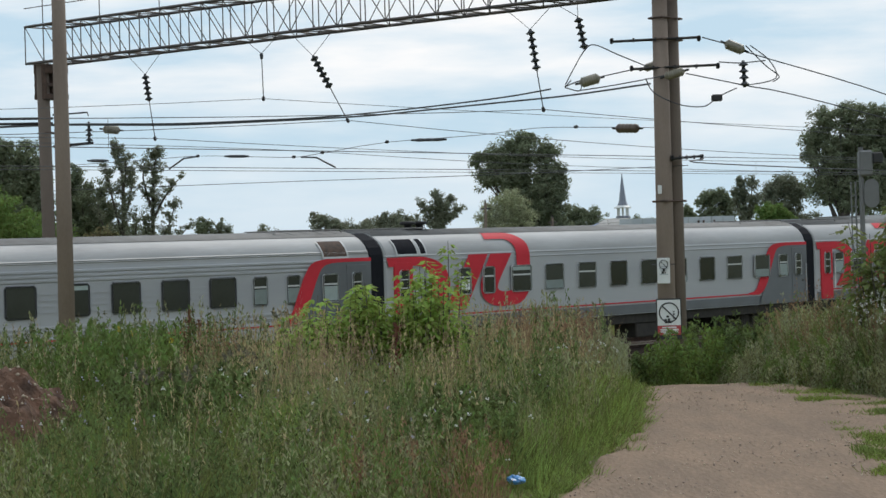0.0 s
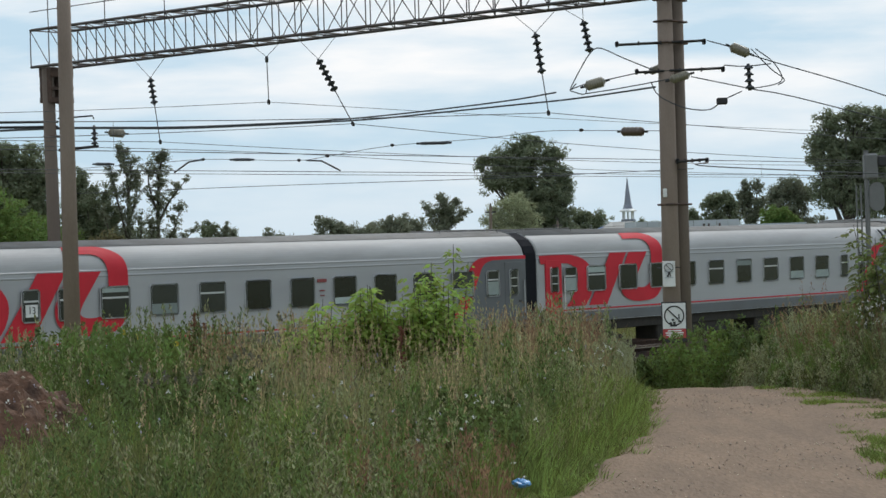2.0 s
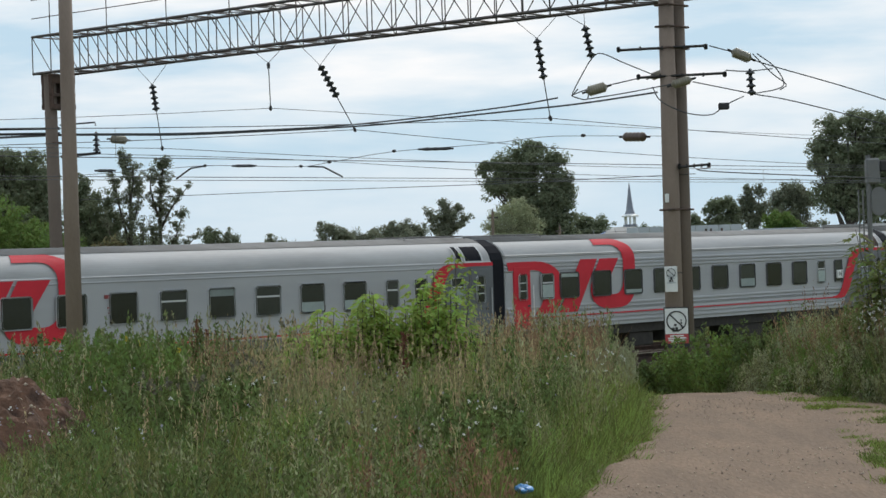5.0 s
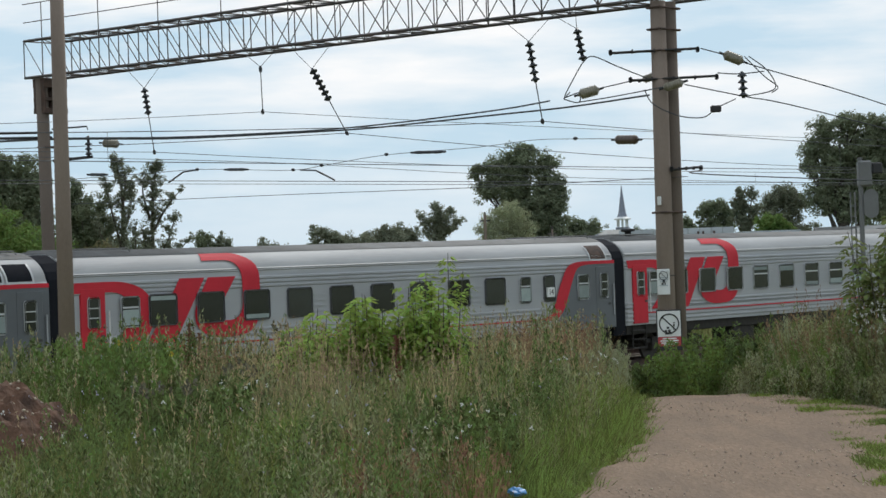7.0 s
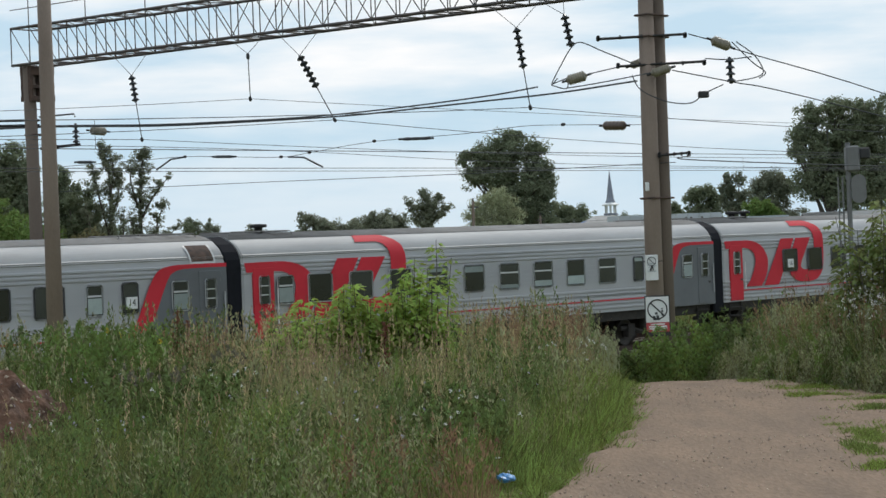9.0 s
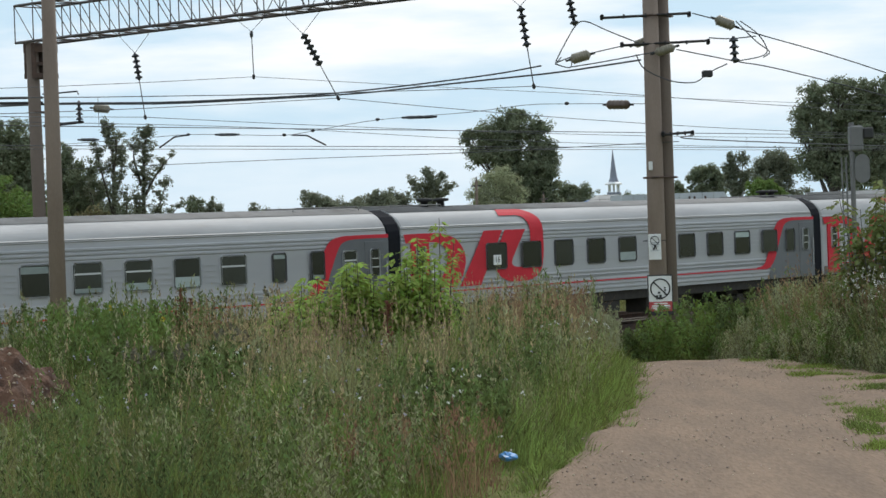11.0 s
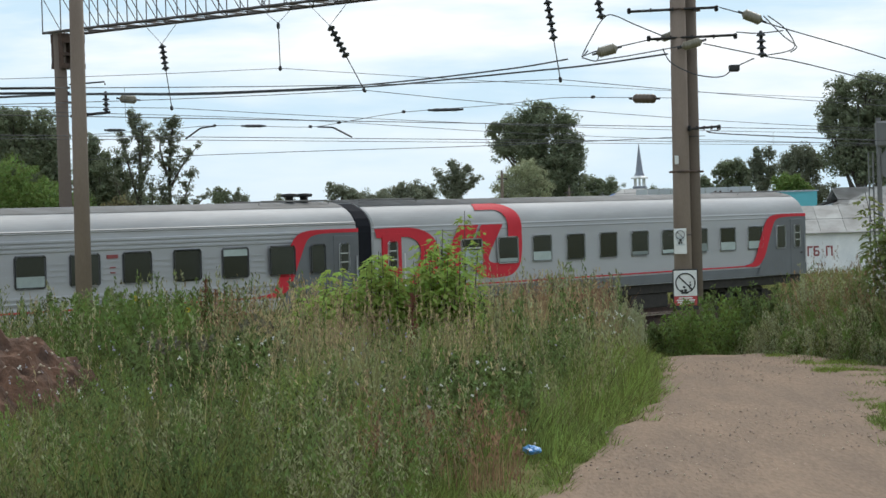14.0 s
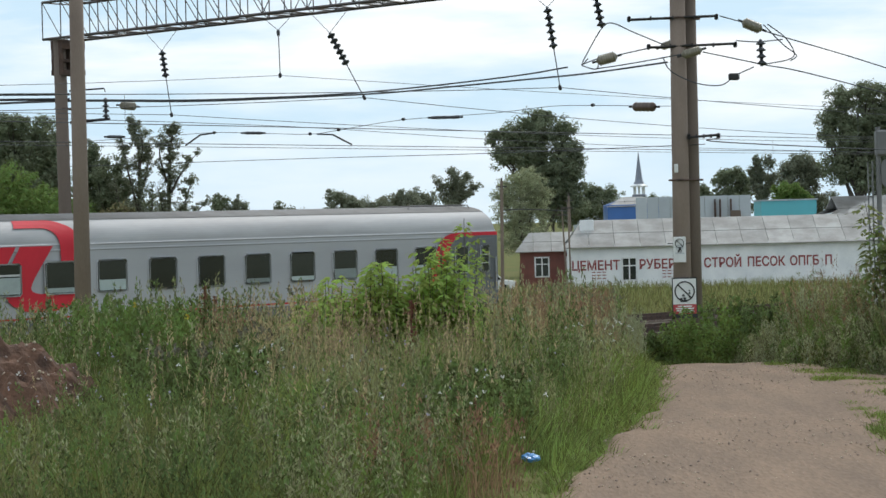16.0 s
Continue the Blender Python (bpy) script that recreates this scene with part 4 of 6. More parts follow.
def crossarm(z, x0, x1, label):
    t = thing("crossarm", label, "crossarm", Matrix.Identity(4), group="mast crossarms")
    for dy in (-0.36, -0.24):
        bm = bmesh.new()
        tube(bm, [rel(x0, z - 0.02, dy), rel(x1, z + 0.02, dy)], 0.026, 4)
        part("channel", bm, "steel_dark", t)
    for k in range(5):
        x = x0 + (x1 - x0) * k / 4
        part("bolt_plate", boxes((rel(x - 0.015, z - 0.045, -0.38), rel(x + 0.015, z + 0.045, -0.22))), "steel_dark", t)
    for x in (x0, x1):
        part("end_clamp", boxes((rel(x - 0.04, z - 0.07, -0.38), rel(x + 0.04, z + 0.06, -0.22)), bevel=0.02), "steel_dark", t)
    return t


crossarm(6.20, -1.22, 0.80, "steel crossarm near the mast top")
crossarm(5.55, -0.78, 1.22, "steel crossarm carrying strain insulators")
crossarm(3.45, 0.1, 0.78, "short steel bracket low on the mast")
barrel("strain_insulator", "ribbed glass strain insulator at the mast", rel(-1.95, 5.24), rel(-1.58, 5.33), 0.13)
barrel("strain_insulator", "ribbed glass strain insulator at the mast", rel(1.42, 6.03), rel(1.77, 5.88), 0.13)
barrel("strain_insulator", "ribbed glass strain insulator on the mast", rel(0.0, 5.32, -0.6), rel(0.36, 5.42, -0.6), 0.11)
barrel("strain_insulator", "ribbed glass strain insulator behind the mast", rel(-0.36, 5.62, 0.7), rel(-0.12, 5.7, 0.7), 0.10)
disc_string("insulator_string", "dark disc insulator string beside the mast", rel(1.78, 5.62), rel(1.8, 5.02), 4)
for a in (
    [rel(-1.52, 5.36), rel(-0.8, 5.5)],
    [rel(0.85, 6.2), rel(1.38, 6.04)],
    [rel(1.78, 5.86), rel(2.3, 5.68), rel(5.4, 4.62), rel(12, 2.4, 3)],
    [rel(0.45, 5.38), rel(1.8, 5.06), rel(3.6, 4.62), rel(12, 2.6, 4)],
    [rel(-2.2, 5.3), rel(-2.35, 5.16), rel(-2.1, 5.62), rel(-1.85, 6.0), rel(-1.62, 6.1), rel(-1.1, 5.86), rel(-0.4, 5.55)],
    [rel(-2.35, 5.16), rel(-2.0, 5.28), rel(-1.95, 5.22)],
    [rel(-2.35, 5.14), rel(-2.02, 5.05), rel(-1.95, 5.22)],
    [rel(-2.0, 5.06), rel(-1.2, 5.16), rel(0.0, 5.35), rel(0.1, 5.4)],
    [rel(1.95, 5.98), rel(2.35, 5.66), rel(2.55, 5.3), rel(2.4, 5.15), rel(1.85, 5.06)],
    [rel(1.85, 5.98), rel(2.3, 5.5), rel(2.6, 5.25), rel(2.45, 5.12)],
    [rel(-0.5, 5.28, -0.7), rel(-0.35, 4.98, -0.7), rel(0.0, 4.76, -0.7), rel(0.4, 4.62, -0.7), rel(0.85, 4.60, -0.7), rel(1.15, 4.80, -0.7), rel(1.6, 5.0, -0.6)],
    [rel(1.22, 5.62), rel(1.7, 5.58), rel(2.3, 5.62)],
    [rel(0.8, 3.4), rel(1.0, 3.28), rel(8, 3.05, 6)],
    ):
    wire("jumper and line wire at the mast", a, 0.014, "jumper_wire")
bm = boxes((rel(1.0, 4.70, -0.75), rel(1.25, 4.86, -0.62)), bevel=0.03)
tagged(part("jumper_clamp", bm, "steel_dark"), "dark clamp on the jumper cable", "clamp")

# bracket and insulator on the far mast
bm = bmesh.new()
for z, x0, x1 in ((5.75, -2.2, 0.2), (5.6, -2.6, 0.2)):
    tube(bm, [across(SPAN, z) + Vector((x0, 0, 0.05)), across(SPAN, z) + Vector((x1, 0, 0))], 0.04, 5)
tube(bm, [across(SPAN, 5.85) + Vector((0.2, 0, 0)), across(SPAN, 5.9) + Vector((1.25, 0, 0)), across(SPAN, 5.8) + Vector((1.27, 0, 0))], 0.025, 5)
tube(bm, [across(SPAN, 4.9) + Vector((0.2, 0, 0)), across(SPAN, 4.98) + Vector((1.4, 0, 0))], 0.045, 5)
tagged(part("mast_bracket", bm, "steel_dark"), "steel bracket arms on the far mast", "bracket")
c = across(SPAN, 5.6) + Vector((1.28, 0, 0))
disc_string("insulator_string", "dark disc insulator string on the far mast", c, c - Vector((0, 0, 0.6)), 4)
c = across(SPAN, 5.38) + Vector((1.75, 0, 0))
barrel("strain_insulator", "ribbed glass strain insulator near the far mast", c, c + Vector((0.42, -0.1, -0.05)), 0.13)

# plain concrete pole among the weeds
t = thing("concrete_pole", "plain round concrete pole among tall weeds", "pole", Matrix.Identity(4))
part("shaft", tube(bmesh.new(), [(-7.13, 42, -2.8), (-7.08, 42, 9.0)], 0.172, 16, 0.118), "concrete", t, smooth=True)


# ---- warning signs ----
def annulus(r, t, y0, y1, n=36):
    bm = bmesh.new()
    vs = [[bm.verts.new((rr * math.cos(a * math.tau / n), y, rr * math.sin(a * math.tau / n))) for a in range(n)] for rr, y in ((r, y1), (r, y0), (r - t, y0), (r - t, y1))]
    for a, b in zip(vs, vs[1:]):
        for k in range(n):
            bm.faces.new((a[k], a[(k + 1) % n], b[(k + 1) % n], b[k]))
    bmesh.ops.recalc_face_normals(bm, faces=bm.faces)
    return bm


def slash(r, w, y0, y1, ang=-45):
    bm = boxes(((-r, y0, -w / 2), (r, y1, w / 2)))
    bm.transform(Matrix.Rotation(radians(-ang), 4, "Y"))
    return bm


def pictogram(parent, big):
    """Plain dark shapes standing for the crossed-out pictogram."""
    if big:
        bm = boxes(((-0.10, -0.024, -0.13), (0.06, -0.018, -0.09)), ((-0.11, -0.024, -0.09), (-0.05, -0.018, -0.03)), ((-0.03, -0.024, -0.09), (0.03, -0.018, -0.02)),
                   ((-0.06, -0.024, 0.0), (0.0, -0.018, 0.05)), ((0.09, -0.024, 0.05), (0.13, -0.018, 0.10)), ((0.09, -0.024, -0.03), (0.13, -0.018, 0.02)), ((0.09, -0.024, 0.12), (0.13, -0.018, 0.15)))
    else:
        bm = boxes(((-0.02, -0.024, -0.02), (0.03, -0.018, 0.05)), ((-0.05, -0.024, -0.07), (0.0, -0.018, -0.02)), ((0.02, -0.024, -0.07), (0.045, -0.018, -0.02)))
    part("pictogram", bm, "black", parent)


def warning_sign(big):
    if big:
        s = thing("warning_sign", "white prohibition sign with a red text panel on the mast", "sign", pose(5.16, 51.50, -0.24, 0, 0, -3))
        part("plate", boxes(((-0.29, -0.014, -0.50), (0.29, 0.014, 0.44)), bevel=0.008), "black", s)
        part("white_face", boxes(((-0.265, -0.017, -0.18), (0.265, -0.012, 0.41))), "white", s)
        part("red_panel", boxes(((-0.265, -0.017, -0.40), (0.265, -0.012, -0.185))), "sign_red", s)
        bm = boxes(*[((-w, -0.021, z), (w, -0.015, z + 0.03)) for w, z in ((0.16, -0.24), (0.21, -0.29), (0.19, -0.34), (0.13, -0.38))])
        part("text_bars", bm, "white", s)
        part("white_foot", boxes(((-0.22, -0.017, -0.47), (0.22, -0.012, -0.41))), "white", s)
        r = 0.235
        c = (0, 0, 0.12)
    else:
        s = thing("warning_sign", "small white no-crossing sign on the mast", "sign", pose(5.07, 51.50, 0.85, 0, 0, -3))
        part("plate", boxes(((-0.145, -0.012, -0.30), (0.145, 0.012, 0.29)), bevel=0.008), "white", s)
        bm = boxes(*[((-w, -0.018, z), (w, -0.012, z + 0.022)) for w, z in ((0.10, -0.06), (0.11, -0.10), (0.08, -0.14), (0.10, -0.24))])
        part("text_bars", bm, "fence_grey", s)
        r = 0.105
        c = (0, 0, 0.14)
    for nm, bm in (("ring", annulus(r, r * 0.13, -0.030, -0.015)), ("slash", slash(r * 0.95, r * 0.13, -0.032, -0.020))):
        ob = part(nm, bm, "black", s)
        ob.location = c
    pictogram(s, big)
    s.children[-1].location = c
    part("strap", tube(bmesh.new(), [(-0.27, 0.03, c[2]), (0.27, 0.03, c[2])], 0.012, 5), "steel", s)


warning_sign(True)
warning_sign(False)

tagged(part("mast_plate", boxes(((5.0, 51.55, 2.62), (5.09, 51.60, 2.82)), bevel=0.01), "white"), "small pale plate strapped to the mast", "plate")

# signal mast seen from behind at the right
t = thing("signal_mast", "grey signal mast with round-cornered plate seen from behind", "railway signal", pose(11.72, 62, 0))
part("post", rod((-0.05, 0, -3), (-0.05, 0, 3.95), 0.07, 8), "signal", t)
part("ladder", boxes(((-0.24, -0.02, -3), (-0.20, 0.02, 3.0)), ((-0.36, -0.02, -3), (-0.33, 0.02, 3.0)), *[((-0.36, -0.015, -2.8 + 0.3 * k), (-0.2, 0.015, -2.77 + 0.3 * k)) for k in range(19)]), "signal", t)
part("back_plate", prism([(0.21 + 0.21 * math.cos(a * math.tau / 20) * 1.0, 2.66 + 0.21 * math.sin(a * math.tau / 20) + (0.19 if math.sin(a * math.tau / 20) > 0 else -0.19)) for a in range(20)], -0.1, -0.05), "signal", t)
part("head", boxes(((-0.12, -0.15, 3.14), (0.26, 0.2, 3.86)), bevel=0.05), "signal", t)
part("hood", boxes(((0.26, -0.15, 3.48), (0.55, 0.1, 3.8)), bevel=0.04), "black", t)


# ---- buildings beyond the tracks ----
def gable_house(name, label, at, length, depth, wall_h, roof_h, wall_mat, roof_mat, openings=(), over=0.35, sheet=1.1, hip=0.0):
    h = thing(name, label, "building", at)
    bm = boxes(((0, 0, -1.0), (length, depth, wall_h)))
    for x in (0, length):
        v = [bm.verts.new(q) for q in ((x, 0, wall_h), (x, depth, wall_h), (x + (hip if x == 0 else -hip), depth / 2, wall_h + roof_h))]
        bm.faces.new(v)
    part("wall", bm, wall_mat, h)
    roof = new("roof")
    roof.parent = h
    n = max(2, int((length + 2 * over) / sheet))
    w = (length + 2 * over) / n
    for side in (0, 1):
        for k in range(2):
            for i in range(n):
                x0 = -over + i * w
                lo, hi = k * 0.5, k * 0.5 + 0.5
                y = (lambda q: (-over + (depth / 2 + over) * q) if side == 0 else (depth + over - (depth / 2 + over) * q))
                z = lambda q: wall_h - 0.1 + (roof_h + 0.15) * q
                bm = bmesh.new()
                lift = 0.03 if k else 0.0
                e0 = hip * hi if i == 0 else 0
                e1 = hip * hi if i == n - 1 else 0
                l0 = hip * lo if i == 0 else 0
                l1 = hip * lo if i == n - 1 else 0
                a = [(x0 + l0, y(lo), z(lo) + lift), (x0 + w - 0.02 - l1, y(lo), z(lo) + lift), (x0 + w - 0.02 - e1, y(hi), z(hi) + lift), (x0 + e0, y(hi), z(hi) + lift)]
                f = [bm.verts.new(q) for q in a]
                g = [bm.verts.new((q[0], q[1], q[2] - 0.05)) for q in a]
                bm.faces.new(f)
                bm.faces.new(g[::-1])
                for q in range(4):
                    bm.faces.new((f[q], g[q], g[(q + 1) % 4], f[(q + 1) % 4]))
                bmesh.ops.recalc_face_normals(bm, faces=bm.faces)
                part("roof_sheet", bm, roof_mat, roof)
    for x, z, ww, hh in openings:
        fr = part("window", boxes(((x, -0.05, z), (x + ww, 0.0, z + 0.09)), ((x, -0.05, z + hh - 0.09), (x + ww, 0, z + hh)), ((x, -0.05, z), (x + 0.09, 0, z + hh)), ((x + ww - 0.09, -0.05, z), (x + ww, 0, z + hh)),
                                  ((x + ww / 2 - 0.04, -0.04, z), (x + ww / 2 + 0.04, 0, z + hh)), ((x, -0.04, z + hh * 0.62), (x + ww, 0, z + hh * 0.62 + 0.06))), "white", h)
        part("pane", boxes(((x + 0.06, -0.02, z + 0.06), (x + ww - 0.06, -0.006, z + hh - 0.06))), "win_glass", fr)
    return h


store = gable_house("storehouse", "long limewashed storehouse with slate roof and painted lettering", pose(6.6, 135, -2.75, 0, 0, -1.6), 21, 7, 2.75, 1.45, "limewash", "slate",
                    [(3.15, 0.55, 0.95, 1.45)], over=0.3, sheet=1.5, hip=1.2)
part("chimney", boxes(((0.75, 2.0, 3.0), (1.6, 2.7, 4.3)), bevel=0.03), "limewash", store)
for body, x in (("ЦЕМЕНТ", 1.6), ("РУБЕР", 5.3), ("СТРОЙ", 9.25), ("ПЕСОК", 11.85), ("ОПГБ", 14.15), ("П", 15.6)):
    k = text_part("painted_word", body, 0.78, (x, -0.012, 1.5), "letter", store, depth=0.008, bold=0.018)
    k.scale = (0.90 if x < 6 else 0.84, 1.0, 1)
bm = boxes(*[((x, -0.02, z), (x + 0.22, -0.004, z + 0.05)) for x0 in (1.35, 5.6) for x in (x0, x0 + 0.32, x0 + 0.64) for z in (0.72, 0.92, 1.1)])
part("small_figures", bm, "letter", store)

gable_house("small_house", "small red-brown house with pale roof and white windows", pose(3.8, 141, -2.75, 0, 0, -2), 4.0, 4.2, 2.5, 1.0, "brown", "slate",
            [(0.9, 0.75, 0.95, 1.3), (2.9, 0.75, 0.9, 1.3)], over=0.3, sheet=1.0, hip=0.9)
t = thing("sheet_fence", "tall pale profiled sheet wall behind the storehouse", "fence", pose(12.3, 155, -2.75))
for i in range(10):
    part("sheet", boxes(((i * 0.8, 0.03 * (i % 2), 0), (i * 0.8 + 0.77, 0.12, 5.75))), "fence_grey", t)
for dx in (5.4, 5.75, 6.5):
    part("pipe", boxes(((dx, -0.3, 3.0), (dx + 0.12, -0.15, 5.5))), "rust", t)
part("brick_flue", boxes(((6.5, -0.5, 3.0), (7.2, -0.2, 4.7))), "concrete_old_and_shaded", t)
t = thing("turquoise_shed", "turquoise sheet-metal shed behind the storehouse", "shed", pose(21.4, 158, -2.75))
part("wall", boxes(((0, 0, 0), (3.9, 4, 5.3))), "cyan", t)
part("roof_edge", boxes(((-0.1, -0.1, 5.3), (4.0, 4.1, 5.4))), "fence_grey", t)
gable_house("blue_shed", "blue sheet-metal shed with low grey roof", pose(11.0, 165, -2.75, 0, 0, 0), 4.2, 5, 5.35, 0.5, "blue", "slate", over=0.1, sheet=1.2, hip=1.4)
gable_house("far_shed", "wide shed with pale shallow slate roof", pose(24.5, 150, -2.75, 0, 0, 0), 16, 9, 3.9, 1.5, "limewash", "slate", over=0.4, sheet=1.6, hip=5.0)

# church spire far off
t = thing("church_spire", "slender grey church spire above the trees", "church", pose(24.3, 300, 0))
part("spire", lathe([(0.72, 6.1), (0.5, 6.7), (0.03, 10.4)], 8), "spire", t)
part("eaves", lathe([(1.15, 5.75), (1.15, 5.9), (0.7, 6.15)], 8), "white", t)
for k in range(8):
    a = k * math.tau / 8
    part("belfry_post", rod((0.7 * math.cos(a), 0.7 * math.sin(a), 4.6), (0.7 * math.cos(a), 0.7 * math.sin(a), 5.8), 0.12, 4), "white", t)
part("tower", lathe([(0.95, -3), (0.95, 4.7), (0.9, 4.75)], 8), "spire", t)
gable_house("far_house", "far house with a steep grey gable", pose(16.9, 260, -2.75, 0, 0, 60), 4, 4, 5.2, 2.0, "fence_grey", "spire", over=0.3, sheet=2.0)

# poles by the small house
for x, y, top, lx, r in ((2.5, 128, 3.9, -0.1, 0.11), (6.45, 132, 2.6, 0.1, 0.06), (6.05, 131, 2.2, 0.25, 0.06), (7.4, 150, 3.2, 0.15, 0.1), (22.9, 190, 5.4, 0.0, 0.1)):
    t = thing("utility_pole", "slim weathered utility pole beyond the track", "pole", pose(x, y, 0), group="utility poles")
    part("post", rod((lx, 0, -3), (0, 0, top), r, 8, r * 0.75), "concrete", t)
    part("cap", boxes(((-0.3, -0.06, top - 0.35), (0.3, 0.06, top - 0.27)), ((-0.04, -0.04, top), (0.04, 0.04, top + 0.2))), "steel", t)
wire("thin pipe between the poles", [(2.5, 128, 2.25), (4.2, 129, 2.25), (6.4, 130, 2.1)], 0.03, "overhead_pipe")


def small_car():
    t = thing("parked_car", "white parked hatchback beside the small house", "car", pose(1.6, 132, -2.7, 0, 0, 0))
    part("body", prism([(-1.6, 0.3), (1.6, 0.3), (1.65, 0.75), (0.95, 0.85), (0.45, 1.35), (-1.0, 1.38), (-1.6, 0.9)], -0.8, 0.8), "white", t)
    part("window", prism([(-0.95, 0.88), (0.8, 0.88), (0.42, 1.27), (-0.9, 1.29)], -0.815, 0.815), "win_glass", t)
    for x in (-1.0, 1.0):
        for y in (-0.72, 0.72):
            w = lathe_at([(0.05, -0.09), (0.3, -0.09), (0.3, 0.09), (0.05, 0.09)], (x, y, 0.3), (0, 1, 0))
            part("wheel", w, "rubber", t)


small_car()

# ---- trees beyond the track ----
G = -2.75
tree("poplar", "tall dark full-crowned tree", 6.4, 172, G, [(-0.2, 8.6, 1.9, 1.5), (-2.2, 8.2, 1.2, 1.1), (-3.4, 8.1, 0.7, 0.8), (1.9, 8.2, 1.1, 1.3), (-1.2, 7.0, 1.9, 1.5), (1.4, 5.9, 1.9, 2.0), (2.2, 4.2, 1.3, 2.4), (0.5, 3.6, 2.1, 2.0), (-2.9, 6.6, 0.9, 1.0), (2.7, 7.0, 0.6, 1.0), (0.2, 9.7, 0.9, 0.5), (-0.6, 5.2, 2.0, 1.8)], "leaf_dark", 0.17, 1.0, 0.35, tuft=0.5)
tree("willow", "pale green rounded willow", 4.0, 146, G, [(0.3, 4.1, 1.3, 1.0), (-1.0, 3.3, 1.0, 1.1), (1.2, 3.1, 1.0, 1.3), (-0.1, 2.2, 1.7, 1.3), (0.2, 0.6, 1.8, 1.4)], "leaf_willow", 0.15, 1.0, 0.2, aspect=0.35, tuft=0.42)
bough_tree("tree", "small loose dark tree on the skyline", -0.5, 150, G, [[(-0.5, G), (-0.4, 1.5), (-0.2, 3.6), (-0.3, 5.1)], [(-0.4, 2.2), (0.3, 3.6), (0.6, 4.7)], [(-0.4, 2.4), (-1.0, 3.5), (-1.3, 4.4)], [(-0.3, 2.8), (0.7, 3.4), (1.0, 3.9)], [(-0.4, 2.6), (-0.7, 3.3), (-0.9, 3.6)]], "leaf_mid", 0.15, spread=0.5, tuft=0.3)
for x, y, z, w in ((-8.8, 170, 2.9, 1.3), (-7.0, 175, 2.3, 1.3), (-5.6, 180, 2.6, 0.9), (-4.0, 170, 2.8, 1.1), (-2.8, 175, 2.9, 1.1), (-13.0, 170, 2.0, 1.2),
                  (13.8, 220, 3.6, 2.0), (16.8, 215, 2.2, 2.0), (19.5, 215, 2.3, 2.2), (8.4, 200, 4.0, 2.0), (11.0, 220, 3.2, 1.8)):
    tree("tree", "distant low tree on the skyline", x, y, G, [(-w * 0.45, z + 0.75, w * 0.6, 0.7), (w * 0.4, z + 0.4, w * 0.75, 0.8), (0, z - 1.0, w * 1.4, 1.4)], "leaf_mid" if x < 0 else "leaf_dark", 0.17, 0.9, 0.12, tuft=0.4, ragged=0.5)
tree("tree", "dark round small tree on the skyline", -17.6, 165, G, [(0.0, 3.3, 0.8, 0.9), (0.1, 1.8, 1.0, 1.2)], "leaf_dark", 0.16, 1.0, 0.12)
bough_tree("tree", "thin pale sapling on the skyline", -16.5, 165, G, [[(-16.5, G), (-16.5, 1.6), (-16.3, 3.9)], [(-16.5, 0.8), (-16.0, 2.4), (-15.8, 3.4)], [(-16.5, 0.6), (-16.8, 2.2), (-16.9, 3.0)]], "leaf_mid", 0.15, spread=0.4, tuft=0.24)
for x in (-5.0, -3.3, -6.2):
    bough_tree("tree", "thin pointed young tree on the skyline", x, 178, G, [[(x, G), (x, 1.4), (x + 0.1, 3.5)], [(x, 0.6), (x + 0.5, 2.2), (x + 0.7, 2.9)]], "leaf_mid", 0.16, spread=0.45, tuft=0.24)
bough_tree("poplar", "slender open poplar with upright boughs", -15.8, 110, G, [[(-15.8, G), (-15.75, 2.6), (-15.7, 5.2), (-15.85, 6.4), (-16.0, 7.1)], [(-15.8, 2.6), (-16.3, 4.9), (-16.5, 6.1)], [(-15.75, 3.0), (-15.3, 4.7), (-15.3, 5.9)], [(-15.8, 1.4), (-16.6, 2.8), (-16.9, 4.1)], [(-15.8, 0.8), (-15.2, 2.2), (-15.1, 3.8)], [(-15.7, 4.6), (-15.5, 5.8), (-15.5, 6.5)]], "leaf_mid", 0.10, spread=0.42, tuft=0.18)
bough_tree("poplar", "slender open poplar with a leaning side bough", -14.5, 112, G, [[(-14.5, G), (-14.55, 2.6), (-14.46, 5.1), (-14.3, 6.2), (-14.1, 6.8)], [(-14.45, 3.4), (-13.8, 4.5), (-12.95, 5.5)], [(-14.6, 4.0), (-14.95, 5.4), (-14.8, 6.3)], [(-14.5, 1.6), (-13.7, 3.0), (-13.3, 4.2)], [(-14.5, 1.0), (-13.4, 2.2), (-12.6, 3.1)], [(-14.5, 0.6), (-14.8, 2.4), (-15.0, 3.6)], [(-14.5, 0.5), (-13.2, 1.6), (-12.4, 2.2)]], "leaf_mid", 0.10, spread=0.42, tuft=0.18)
bough_tree("tree", "dark pointed tree behind the railway", -17.2, 111, G, [[(-17.2, G), (-17.1, 2.2), (-17.0, 5.2)], [(-17.2, 1.0), (-17.7, 3.0), (-17.9, 4.6)], [(-17.1, 1.0), (-16.6, 2.8), (-16.4, 4.2)], [(-17.2, 0.4), (-17.9, 2.0), (-18.5, 3.4)], [(-17.2, 0.4), (-16.6, 1.8), (-16.0, 2.9)]], "leaf_dark", 0.12, spread=0.5, tuft=0.26)
